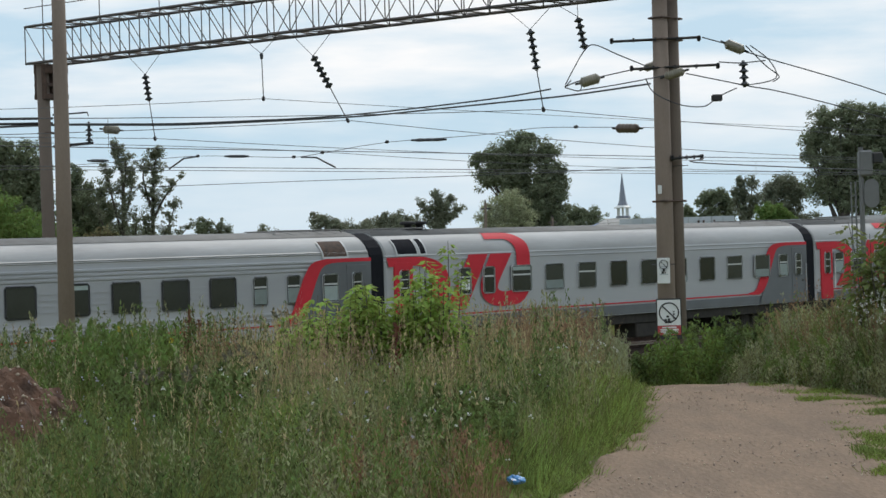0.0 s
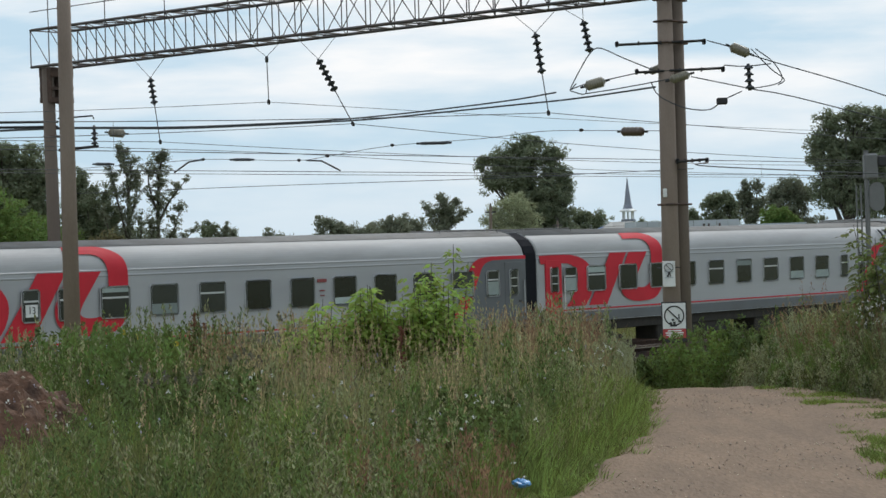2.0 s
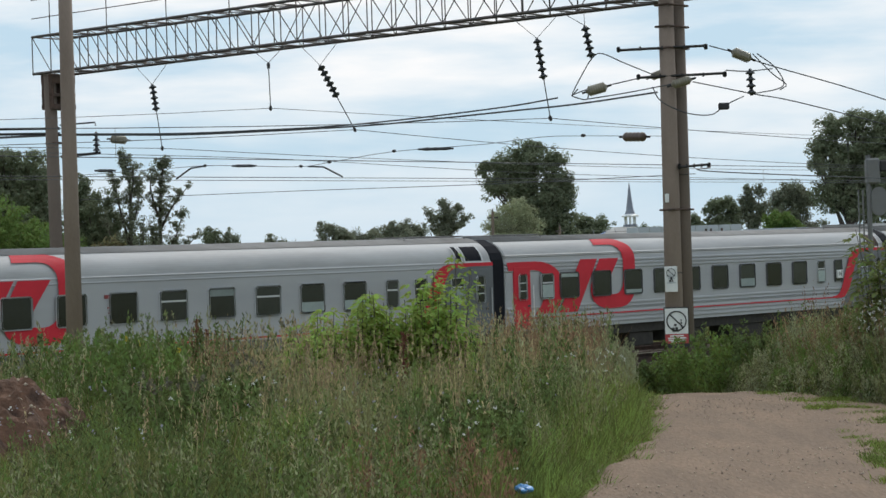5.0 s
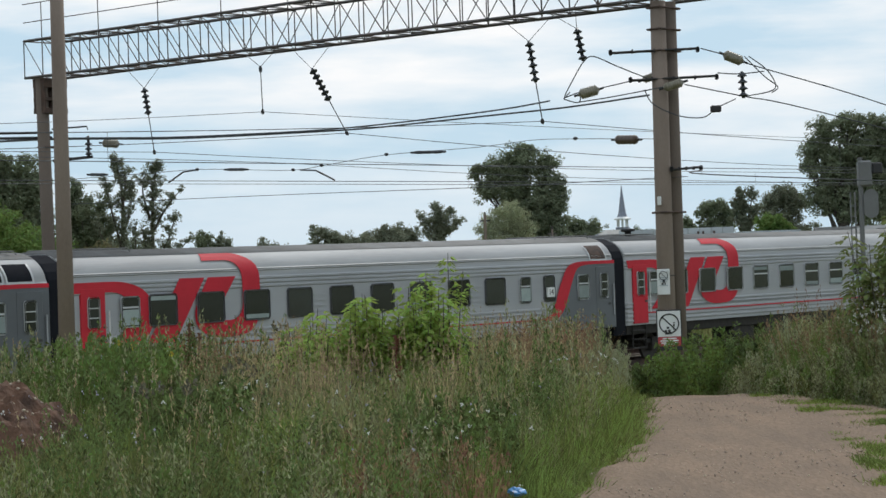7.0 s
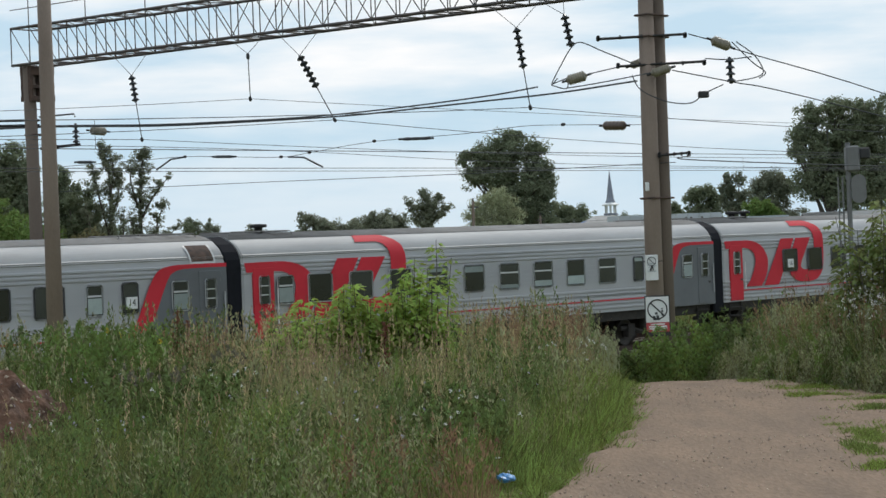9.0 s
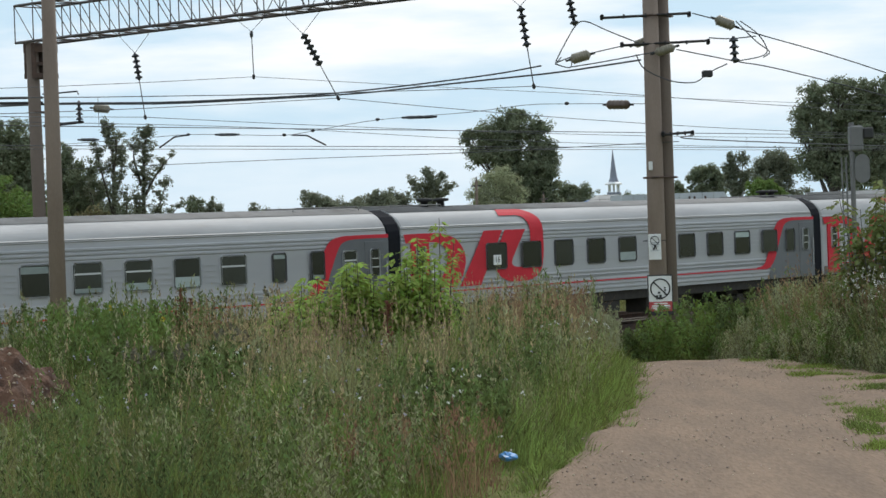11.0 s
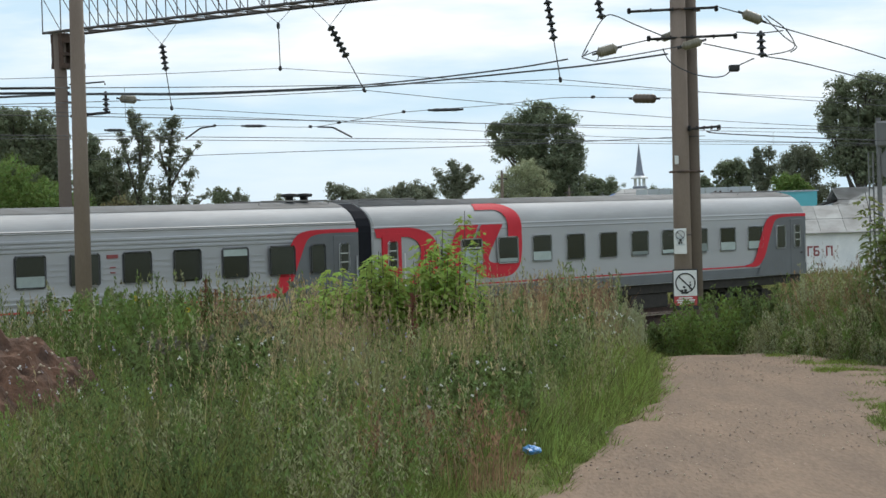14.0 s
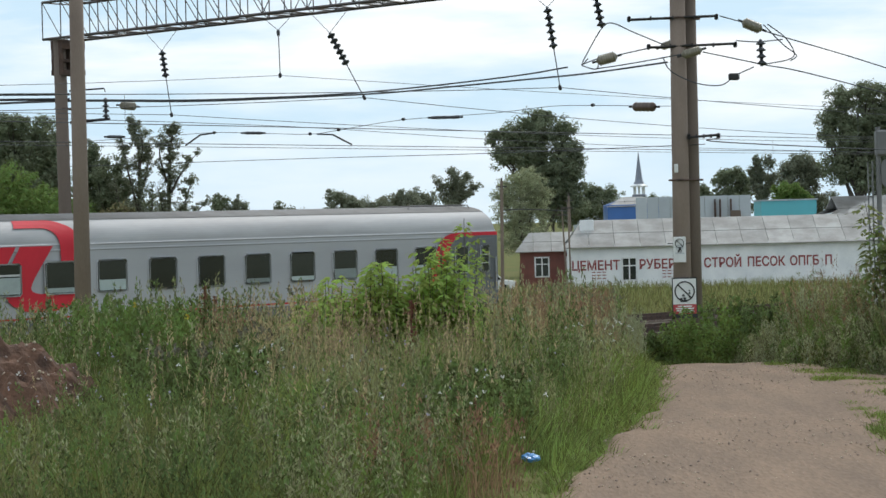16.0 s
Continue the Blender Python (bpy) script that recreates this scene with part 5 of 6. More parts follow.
tree("tree", "dark broad tree behind the railway", -18.3, 112, G, [(-0.1, 5.6, 0.5, 0.7), (0.4, 4.7, 0.6, 0.8), (-0.3, 4.3, 0.8, 1.0), (0.6, 3.4, 0.9, 1.0), (0.0, 2.2, 1.3, 1.3)], "leaf_dark", 0.12, 0.9, 0.15, tuft=0.3, ragged=0.5)
tree("tree", "dark broad tree behind the railway", -21.2, 108, G, [(-0.3, 6.8, 1.1, 0.7), (1.0, 6.5, 0.9, 0.8), (-0.8, 6.4, 0.8, 1.0), (1.4, 5.5, 0.8, 1.1), (0.1, 5.2, 1.5, 1.2), (0.6, 3.8, 1.6, 1.2), (1.7, 4.2, 0.7, 1.2), (-1.4, 4.6, 1.2, 1.6), (0.2, 2.2, 2.0, 1.4)], "leaf_dark", 0.13, 1.0, 0.25)
tree("tree", "dark broad tree behind the railway", -18.8, 118, G, [(0.0, 2.8, 1.4, 1.4), (1.6, 2.2, 1.4, 1.2), (3.2, 1.8, 1.4, 1.2), (-1.2, 2.6, 1.4, 1.6), (4.8, 1.6, 1.3, 1.1)], "leaf_dark", 0.13, 0.9, 0.15)
tree("tree", "dark broad tree behind the railway", -24.5, 118, G, [(0.0, 6.2, 2.0, 1.6), (1.8, 5.4, 1.6, 1.6), (0.6, 3.4, 2.6, 2.2)], "leaf_dark", 0.14, 0.9, 0.25, tuft=0.45)
tree("shrub", "bright green willow shrub", -16.0, 86, G, [(0.2, 2.3, 1.2, 1.2), (-1.2, 2.9, 1.2, 1.4), (1.2, 1.7, 0.8, 1.0), (-0.4, 1.2, 2.0, 1.2)], "leaf_light", 0.15, 1.0, 0.1, stems=3, aspect=0.3, category="shrub", tuft=0.3)
tree("shrub", "olive brown shrub behind the train", -13.9, 92, G, [(0, 1.9, 0.9, 0.8), (1.0, 1.5, 0.9, 0.8)], "leaf_olive", 0.14, 1.0, 0.1, stems=2, category="shrub", tuft=0.3)
tree("tree", "dark tall tree behind the storehouse", 28.7, 160, G, [(-1.8, 8.3, 1.1, 1.0), (-1.0, 9.7, 1.1, 1.0), (0.7, 10.2, 1.3, 0.8), (-2.2, 7.0, 0.7, 0.7), (-0.7, 7.0, 1.7, 1.8), (1.4, 7.9, 1.7, 2.2), (-1.3, 4.9, 1.4, 1.5), (0.8, 4.5, 1.8, 1.8), (2.4, 9.7, 1.3, 1.3), (3.6, 8.8, 1.7, 1.9), (3.1, 5.8, 2.2, 2.5)], "leaf_dark", 0.18, 1.0, 0.35, tuft=0.48, ragged=0.45)
tree("tree", "olive broad tree behind the railway", 27.3, 178, G, [(0.1, 5.6, 1.2, 0.9), (-1.0, 5.0, 0.8, 1.0), (1.0, 4.9, 1.1, 1.1), (-0.6, 3.8, 1.9, 1.0), (0.4, 2.4, 2.4, 1.4)], "leaf_mid", 0.18, 1.0, 0.2, tuft=0.45)
tree("tree", "dark broad tree behind the railway", 22.3, 182, G, [(0.1, 4.9, 1.1, 0.7), (-0.7, 4.4, 0.8, 0.7), (1.0, 4.3, 0.7, 0.7), (0.1, 3.4, 1.6, 0.8), (0.0, 2.2, 2.0, 1.2)], "leaf_dark", 0.18, 1.0, 0.2, tuft=0.4)
tree("tree", "dark broad tree behind the storehouse", 33.5, 175, G, [(0.0, 8.2, 2.2, 2.2), (-2.0, 7.2, 1.8, 2.0), (0.6, 5.0, 3.2, 2.8)], "leaf_dark", 0.18, 0.9, 0.25, tuft=0.5)
tree("tree", "light green rounded tree on the skyline", 24.6, 168, G, [(0.0, 3.3, 1.1, 0.8), (0.9, 2.8, 1.0, 0.8)], "leaf_light", 0.17, 1.0, 0.12, tuft=0.35)
bough_tree("tree", "open-crowned birch on the skyline", 23.4, 172, G, [[(23.4, G), (23.4, 2.6), (23.1, 4.6), (23.0, 6.0)], [(23.4, 3.0), (23.8, 4.6), (24.0, 6.0)], [(23.4, 2.4), (22.8, 3.8), (22.7, 4.9)], [(23.4, 2.6), (24.1, 3.7), (24.3, 4.6)]], "leaf_mid", 0.17, spread=0.42, tuft=0.3)
tree("tree", "small dark rounded tree on the skyline", 20.9, 190, G, [(0.1, 3.7, 0.6, 0.6), (0.0, 2.8, 0.9, 0.8)], "leaf_dark", 0.18, 1.0, 0.15)

# ---- near vegetation ----
def left_edge(y):
    return np.interp(y, PY, PL)


def right_edge(y):
    return np.interp(y, PY, PR)


def scatter(n, side, y0, y1, power=1.0):
    """Feet of plants on one side of the path, within the stretch that can be seen."""
    y = y0 + (y1 - y0) * RNG.random(n) ** power
    half = 0.2 * y + 1.0
    if side == "left":
        e = left_edge(y) - 0.02
        x = -half + (e + half) * RNG.random(n)
    else:
        e = right_edge(y) + 0.05
        x = e + (half - e) * RNG.random(n)
    return x, y


def patch(x, y, f, seed=0.0):
    return np.array([noise.noise((a * f, b * f, seed)) for a, b in zip(x, y)])


def bag_gap(x, y):
    """Flattened grass where the litter lies."""
    return 1 - 0.6 * np.clip(1.6 - np.abs(x / y - 0.029) / 0.0075, 0, 1) * (y > 11.9) * (y < 14.1)


def blades(name, label, x, y, h, width, lean, mat, category="grass", curve=0.6, ang=None):
    """Tapering blades as one sheet-like mass of real blades."""
    n = len(x)
    z = ground_z(x, y) - 0.03
    h = h * bag_gap(x, y)
    a = RNG.uniform(0, math.tau, n) if ang is None else ang
    dx, dy = np.cos(a), np.sin(a)
    b = RNG.uniform(0, math.tau, n)
    wx, wy = np.cos(b) * width, np.sin(b) * width * 0.5
    L = h * lean * RNG.uniform(0.2, 1.0, n)
    rows = []
    for k, (s, wk) in enumerate(((0, 1.0), (0.4, 0.95), (0.75, 0.7), (1.0, 0.15))):
        off = L * s ** (1 + curve)
        px, py, pz = x + dx * off, y + dy * off, z + h * s * (1 - 0.25 * lean * s)
        rows.append(np.stack([px - wx * wk, py - wy * wk, pz], -1))
        rows.append(np.stack([px + wx * wk, py + wy * wk, pz], -1))
    v = np.stack(rows, 1).reshape(-1, 3)
    base = np.arange(n)[:, None, None] * 8
    f = (base + np.array([[0, 1, 3, 2], [2, 3, 5, 4], [4, 5, 7, 6]])[None]).reshape(-1, 4)
    return tagged(place(name, quads_mesh(name, v, f), mat), label, category, kind="stuff")


def spires(name, label, x, y, h, n_leaf, size, spread, low, mat, category="weeds", aspect=0.4, taper=0.8, up=1.6):
    """Upright weeds: leaves set round each stem from low to the tip."""
    n = len(x)
    z = ground_z(x, y)
    h = h * bag_gap(x, y)
    k = RNG.random((n, n_leaf))
    s = low + (1 - low) * k
    a = RNG.uniform(0, math.tau, (n, n_leaf))
    r = spread * (1 - taper * k) * RNG.random((n, n_leaf))
    lx, ly = RNG.normal(0, 0.09, n)[:, None], RNG.normal(0, 0.09, n)[:, None]
    pts = np.stack([x[:, None] + np.cos(a) * r + lx * s * h[:, None], y[:, None] + np.sin(a) * r + ly * s * h[:, None], z[:, None] + s * h[:, None]], -1).reshape(-1, 3)
    me = leaves_mesh(name, pts, size, flat=0.2, aspect=aspect, up=up)
    return tagged(place(name, me, mat), label, category, kind="stuff")


def heap_gap(x, y):
    """Low growth before and on the dug earth."""
    k = smooth_step(-2.6, -3.0, x) * (1 - smooth_step(18.0, 19.0, y))
    return 1 - 0.5 * k


def tussocks(name, label, x, y, h, per, radius, width, lean, mat):
    """Tufts of blades that splay outwards from each foot."""
    n = len(x)
    a = RNG.uniform(0, math.tau, (n, per))
    r = radius * np.sqrt(RNG.random((n, per))) * RNG.uniform(0.6, 1.4, (n, 1))
    bx, by = (x[:, None] + np.cos(a) * r).ravel(), (y[:, None] + np.sin(a) * r).ravel()
    lead_way = RNG.uniform(0, math.tau, (n, 1))
    ang = np.where(RNG.random((n, per)) < 0.55, a, lead_way + RNG.normal(0, 0.5, (n, per))).ravel()
    bh = (h[:, None] * RNG.uniform(0.5, 1.08, (n, per))).ravel()
    return blades(name, label, bx, by, bh, width, lean, mat, ang=ang)


def drift(x, y, u0, su, y0, sy):
    """Weight of a drift of plants lying round the bearing u0 and the distance y0."""
    return np.exp(-((x / y - u0) / su) ** 2 - ((y - y0) / sy) ** 2)


def left_feet(n, y0, y1, power=1.0, gap=0.1):
    x, y = scatter(n, "left", y0, y1, power)
    keep = (left_edge(y) - x) > gap
    return x[keep], y[keep]


def in_drift(n, u0, u1, y0, y1):
    y = RNG.uniform(y0, y1, n)
    return RNG.uniform(u0, u1, n) * y, y


def near_plants():
    # undergrowth: short blades, lush along the path and in hollows, olive elsewhere
    x, y = scatter(72000, "left", 11.0, 29, 1.2)
    side = np.clip((left_edge(y) - x) / 1.4, 0.22, 1)
    h = RNG.uniform(0.15, 0.48, len(x)) * side * (1 + 0.5 * patch(x, y, 0.9)) * heap_gap(x, y)
    green = drift(x, y, 0.055, 0.045, 18, 7) + 0.8 * drift(x, y, -0.075, 0.02, 17.5, 2.5) + 0.4 * patch(x, y, 0.7, 2.0) > RNG.uniform(0.1, 0.6, len(x))
    blades("green_grass", "lush green grass at the path side", x[green], y[green], h[green], 0.0036, 0.7, "grass_lush")
    blades("green_grass", "short olive grass under the weeds", x[~green], y[~green], h[~green], 0.0032, 0.7, "grass_olive")
    # ragged fringe leaning over the path's edge
    y = RNG.uniform(11.5, 25, 850)
    x = left_edge(y) + RNG.normal(-0.12, 0.07, 850) + 0.06 * np.sin(y * 3.1) + 0.05 * np.sin(y * 7.7)
    h = RNG.uniform(0.05, 0.2, 850)
    for lo, hi, mat, lab in ((0, 380, "grass_lush", "green"), (380, 640, "grass", "dull green"), (640, 850, "grass_olive", "olive")):
        tussocks("grass_fringe", lab + " grass tufts hanging over the path's edge", x[lo:hi], y[lo:hi], h[lo:hi], 16, 0.06, 0.0034, 0.9, mat)
    y = RNG.uniform(13, 25.5, 420)
    x = left_edge(y) - RNG.uniform(0.18, 0.9, 420)
    h = RNG.uniform(0.25, 0.56, 420) * np.clip((left_edge(y) - x) / 0.5, 0.6, 1)
    for lo, hi, mat, lab in ((0, 190, "grass_lush", "lush green"), (190, 320, "grass", "dull green"), (320, 420, "grass_olive", "olive")):
        tussocks("grass_fringe", "tall " + lab + " grass tufts behind the path's edge", x[lo:hi], y[lo:hi], h[lo:hi], 24, 0.10, 0.0033, 0.6, mat)
    x, y = in_drift(190, 0.03, 0.095, 15, 24)
    k = (left_edge(y) - x) > 0.25
    spires("field_weeds", "fine seeding weeds in the lush grass", x[k], y[k], RNG.uniform(0.3, 0.6, k.sum()), 40, 0.035, 0.07, 0.3, "grass_grey", aspect=0.25)
    # tall tussocks in drifts of three colours
    x, y = left_feet(3600, 10.6, 30, 1.1, 0.45)
    side = np.clip((left_edge(y) - x) / 1.5, 0.45, 1)
    h = RNG.uniform(0.42, 0.86, len(x)) * side * (1 + 0.5 * patch(x, y, 0.8, 5.0)) * (0.66 + 0.34 * smooth_step(14, 22, y)) * heap_gap(x, y)
    lot = patch(x, y, 0.55, 8.0) + RNG.normal(0, 0.16, len(x)) + 0.5 * drift(x, y, 0.05, 0.04, 18, 6) - 0.5 * drift(x, y, -0.03, 0.04, 21, 4)
    for k, mat, lab in ((lot > 0.12, "grass", "tall green grass tussocks"), ((lot <= 0.12) & (lot > -0.12), "grass_olive", "tall olive grass tussocks"), (lot <= -0.12, "grass_grey", "tall grey-green grass tussocks")):
        tussocks("tall_grass", lab, x[k], y[k], h[k], 22, 0.10, 0.0030, 0.5, mat)
    x, y = in_drift(70, -0.092, -0.055, 15.5, 19.5)
    tussocks("tall_grass", "bright green grass tussocks", x, y, RNG.uniform(0.4, 0.6, len(x)), 30, 0.08, 0.0042, 0.7, "grass_lush")
    # dry straw stalks with seed heads
    x, y = left_feet(11000, 16.5, 30, 1.0, 0.5)
    w = 0.02 + 0.75 * drift(x, y, -0.072, 0.026, 22.5, 3.0) + 0.35 * drift(x, y, -0.03, 0.05, 22, 4) + 0.35 * drift(x, y, 0.035, 0.03, 24.5, 2.2)
    keep = RNG.random(len(x)) < w * (0.6 + 1.1 * patch(x, y, 1.3, 3.0))
    x, y = x[keep], y[keep]
    h = RNG.uniform(0.6, 1.0, len(x)) * (0.75 + 0.25 * smooth_step(16, 21, y))
    tussocks("dry_grass", "dry straw-coloured grass stalks", x, y, h, 7, 0.07, 0.0023, 0.35, "grass_dry")
    spires("dry_seed_heads", "dry straw-coloured grass seed heads", x, y, h * 1.03, 14, 0.036, 0.02, 0.72, "grass_dry", aspect=0.25)
    for u0, u1, y0, y1, n, h0, h1 in ((0.018, 0.066, 23.5, 27, 400, 0.64, 0.90), (-0.06, 0.025, 12.2, 15.2, 170, 0.22, 0.42), (-0.12, -0.09, 20.5, 22.5, 40, 0.7, 0.9)):
        x, y = in_drift(n, u0, u1, y0, y1)
        h = RNG.uniform(h0, h1, n)
        tussocks("rusty_grass", "rusty brown dry grass in the sward", x, y, h, 9, 0.09, 0.0025, 0.4, "grass_rust")
        spires("rusty_seed_heads", "rusty brown grass seed heads", x, y, h * 1.04, 16, 0.034, 0.05, 0.7, "grass_rust", aspect=0.3)
    # weeds along the crest and through the sward
    x, y = left_feet(620, 18, 29, 1.0, 0.3)
    keep = (heap_gap(x, y) > 0.9) & ((np.abs(x / y + 0.028) > 0.036) | (y > 21.5))
    x, y = x[keep], y[keep]
    h = RNG.uniform(0.62, 1.12, len(x)) * (0.8 + 0.2 * smooth_step(18, 23, y))
    k = RNG.random(len(x)) < 0.55
    spires("mugwort", "tall grey-green mugwort", x[k], y[k], h[k], 90, 0.05, 0.11, 0.12, "weed_grey", aspect=0.24)
    spires("mugwort", "tall dull green mugwort", x[~k], y[~k], h[~k], 90, 0.05, 0.12, 0.08, "weed_dark", aspect=0.28)
    x, y = left_feet(2100, 10.5, 22, 1.05, 0.5)
    keep = heap_gap(x, y) > 0.8
    x, y = x[keep], y[keep]
    h = RNG.uniform(0.25, 0.62, len(x)) * (1 + 0.5 * patch(x, y, 0.9, 11.0))
    lot = patch(x, y, 0.7, 14.0) + RNG.normal(0, 0.15, len(x)) - 3.0 * np.clip(-0.03 - x / y, 0, 0.1)
    for k, mat, lab in ((lot < -0.14, "weed_dark", "dull dark green field weeds"), ((lot >= -0.14) & (lot < 0.12), "weed_grey", "small-leaved grey field weeds"), (lot >= 0.12, "weed_fresh", "fresh green field weeds")):
        spires("field_weeds", lab + " in the grass", x[k], y[k], h[k], 85, 0.034, 0.12, 0.05, mat, aspect=0.3, up=0.9)
    # leafy clumps: by the earth heap, and thistles before them
    for u0, u1, y0, y1, n, h0, h1, mat, lab in ((-0.182, -0.120, 19.5, 23.5, 150, 0.55, 0.92, "weed_fresh", "fresh green leafy weeds by the earth heap"), (-0.20, -0.10, 21, 25, 110, 0.6, 0.95, "weed_dark", "dark leafy weeds on the crest"),
                                             (-0.15, -0.085, 16.2, 19.0, 110, 0.42, 0.66, "weed_dark", "dark thistles in the grass"), (-0.02, 0.03, 14.5, 18.5, 90, 0.3, 0.5, "weed_dark", "dark leafy weeds in the green grass")):
        x, y = in_drift(n, u0, u1, y0, y1)
        spires("leafy_weeds", lab, x, y, RNG.uniform(h0, h1, n), 100, 0.06, 0.16, 0.03, mat, aspect=0.36, up=0.4)
    for u0, u1, y0, y1, n, h0, h1 in ((-0.142, -0.112, 16.8, 17.6, 22, 0.60, 0.70), (-0.10, -0.085, 18, 19.5, 10, 0.68, 0.8), (0.03, 0.07, 25, 27, 40, 0.8, 0.95), (-0.2, 0.0, 22, 26, 50, 0.75, 1.0)):
        x, y = in_drift(n, u0, u1, y0, y1)
        spires("thistle_heads", "dusty dark thistle heads", x, y, RNG.uniform(h0, h1, n), 16, 0.026, 0.04, 0.93, "thistle_head", aspect=0.8, up=0.3)
    for n, u0, u1, y0, y1, h0, h1 in ((130, 0.034, 0.064, 25.2, 28, 0.75, 1.05), (110, 0.064, 0.080, 24.2, 27, 0.42, 0.68), (60, -0.02, 0.03, 24, 27, 0.7, 0.95)):
        x, y = in_drift(n, u0, u1, y0, y1)
        spires("wormwood", "silvery wormwood at the path's crest", x, y, RNG.uniform(h0, h1, n), 120, 0.042, 0.12, 0.06, "weed_silver", aspect=0.24)
    # single pale stalks that stand above the rest
    x, y = left_feet(420, 12.5, 25, 1.0, 0.5)
    keep = heap_gap(x, y) > 0.8
    x, y = x[keep], y[keep]
    h = RNG.uniform(0.55, 0.98, len(x)) * (0.8 + 0.2 * smooth_step(14, 20, y))
    blades("pale_stalks", "single pale grass stalks above the sward", x, y, h, 0.0026, 0.35, "grass_dry")
    spires("pale_seed_heads", "pale grass seed heads above the sward", x, y, h, 10, 0.032, 0.016, 0.78, "grass_dry", aspect=0.25)
    # nettles in the dip beyond the path
    y = RNG.uniform(26.5, 36, 900)
    x = RNG.uniform(2.1, 5.4, 900) * y / 30
    h = RNG.uniform(0.6, 1.02, 900) * (0.68 + 0.32 * smooth_step(0.088, 0.108, x / y)) * (1 + 0.3 * patch(x, y, 1.2, 21.0))
    h = h * 0.84
    k = patch(x, y, 0.8, 23.0) + RNG.normal(0, 0.12, 900) < 0.10
    spires("nettles", "dark green nettles beyond the path", x[k], y[k], h[k], 150, 0.06, 0.2, 0.03, "weed_dark", aspect=0.42, up=0.25)
    spires("nettles", "fresh green nettles beyond the path", x[~k], y[~k], h[~k], 150, 0.06, 0.2, 0.03, "weed_fresh", aspect=0.42, up=0.25)
    # bushy verge beyond the trodden ground
    n = 1500
    y = RNG.uniform(21, 30, n)
    foot = np.interp(y, [21, 22, 23, 25, 30], [4.25, 3.95, 3.62, 3.28, 3.3])
    x = foot + RNG.random(n) ** 1.3 * (0.21 * y + 0.6 - foot)
    deep = np.clip((x - foot) / 0.9, 0, 1)
    h = (0.22 + 0.62 * deep + 0.12 * RNG.random(n)) * (1 + 0.35 * patch(x, y, 1.1, 31.0)) * RNG.uniform(0.75, 1.1, n)
    lot = RNG.random(n) + 0.5 * patch(x, y, 0.9, 33.0)
    for k, mat, leafy in ((lot < 0.20, "weed_silver", 0.26), ((lot >= 0.20) & (lot < 0.70), "weed_grey", 0.28), ((lot >= 0.70) & (lot < 0.88), "weed_dark", 0.38), (lot >= 0.88, "weed_fresh", 0.36)):
        spires("verge_weeds", "bushy grey-green weeds on the far verge", x[k], y[k], h[k], 150, 0.036, 0.17, 0.02, mat, aspect=leafy, up=0.9)
    k = (RNG.random(n) < 0.75) & (deep > 0.1)
    tussocks("tall_grass", "tall thin grass on the far verge", x[k], y[k], h[k] * 1.15, 20, 0.14, 0.0028, 0.5, "grass_olive")
    k = (RNG.random(n) < 0.45) & (deep > 0.4) & (x / y > 0.148)
    tussocks("rusty_grass", "rusty dry stalks on the far verge", x[k], y[k], h[k] * 1.15, 9, 0.12, 0.0027, 0.4, "grass_rust")
    spires("rusty_seed_heads", "rusty seed heads on the far verge", x[k], y[k], h[k] * 1.2, 16, 0.036, 0.06, 0.7, "grass_rust", aspect=0.3)
    # short turf islands on the trodden side
    cx, cy = [], []
    for px, qy, m, sx, sy in ((3.75, 22.2, 6500, 0.22, 0.32), (3.6, 20.9, 1800, 0.18, 0.10), (3.15, 18.0, 1600, 0.07, 0.30), (3.22, 16.6, 1800, 0.08, 0.35), (2.98, 15.6, 900, 0.06, 0.25), (2.86, 14.4, 900, 0.06, 0.2), (4.1, 20.3, 1800, 0.25, 0.12), (3.75, 19.2, 700, 0.10, 0.12),
                              (3.5, 17.4, 500, 0.06, 0.2), (3.28, 23.9, 1300, 0.06, 0.45), (4.5, 21.3, 4000, 0.3, 0.3), (2.7, 13.0, 800, 0.08, 0.25)):
        cx.append(RNG.normal(px, sx, int(1.8 * m)))
        cy.append(RNG.normal(qy, sy, int(1.8 * m)))
    x, y = np.concatenate(cx), np.concatenate(cy)
    keep = (x > right_edge(y) - 0.05) & (patch(x, y, 2.6, 41.0) > -0.06)
    blades("turf", "bright short turf patches beside the path", x[keep], y[keep], RNG.uniform(0.04, 0.13, keep.sum()), 0.0040, 0.8, "grass")
    # flowers
    x, y = left_feet(150, 12.0, 24, 1.0, 0.4)
    spires("lilac_flowers", "small pale lilac wild flowers", x, y, RNG.uniform(0.42, 0.8, len(x)), 3, 0.014, 0.016, 0.96, "petal_blue", "flowers", 0.9)
    pts = []
    for px, pyy, m, sx, sy in ((-1.62, 17.3, 16, 0.14, 0.25), (1.42, 20.6, 22, 0.16, 0.45), (4.45, 22.6, 130, 0.2, 0.4), (-0.2, 15, 14, 1.8, 1.4), (-2.6, 14, 8, 0.3, 0.8), (0.25, 13.2, 6, 0.25, 0.3)):
        pts.append(np.stack([RNG.normal(px, sx, m), RNG.normal(pyy, sy, m)], -1))
    p = np.concatenate(pts)
    p = p[(p[:, 0] < left_edge(p[:, 1]) - 0.12) | (p[:, 0] > right_edge(p[:, 1]) + 0.7)]
    spires("white_flowers", "white yarrow flower heads", p[:, 0], p[:, 1], RNG.uniform(0.45, 0.68, len(p)) * np.where(p[:, 0] > 3, 1.5, 1.0), 7, 0.012, 0.026, 0.96, "petal", "flowers", 0.9)
    p = np.array([(-2.75, 20.0), (-2.5, 19.6), (-3.1, 20.4)])
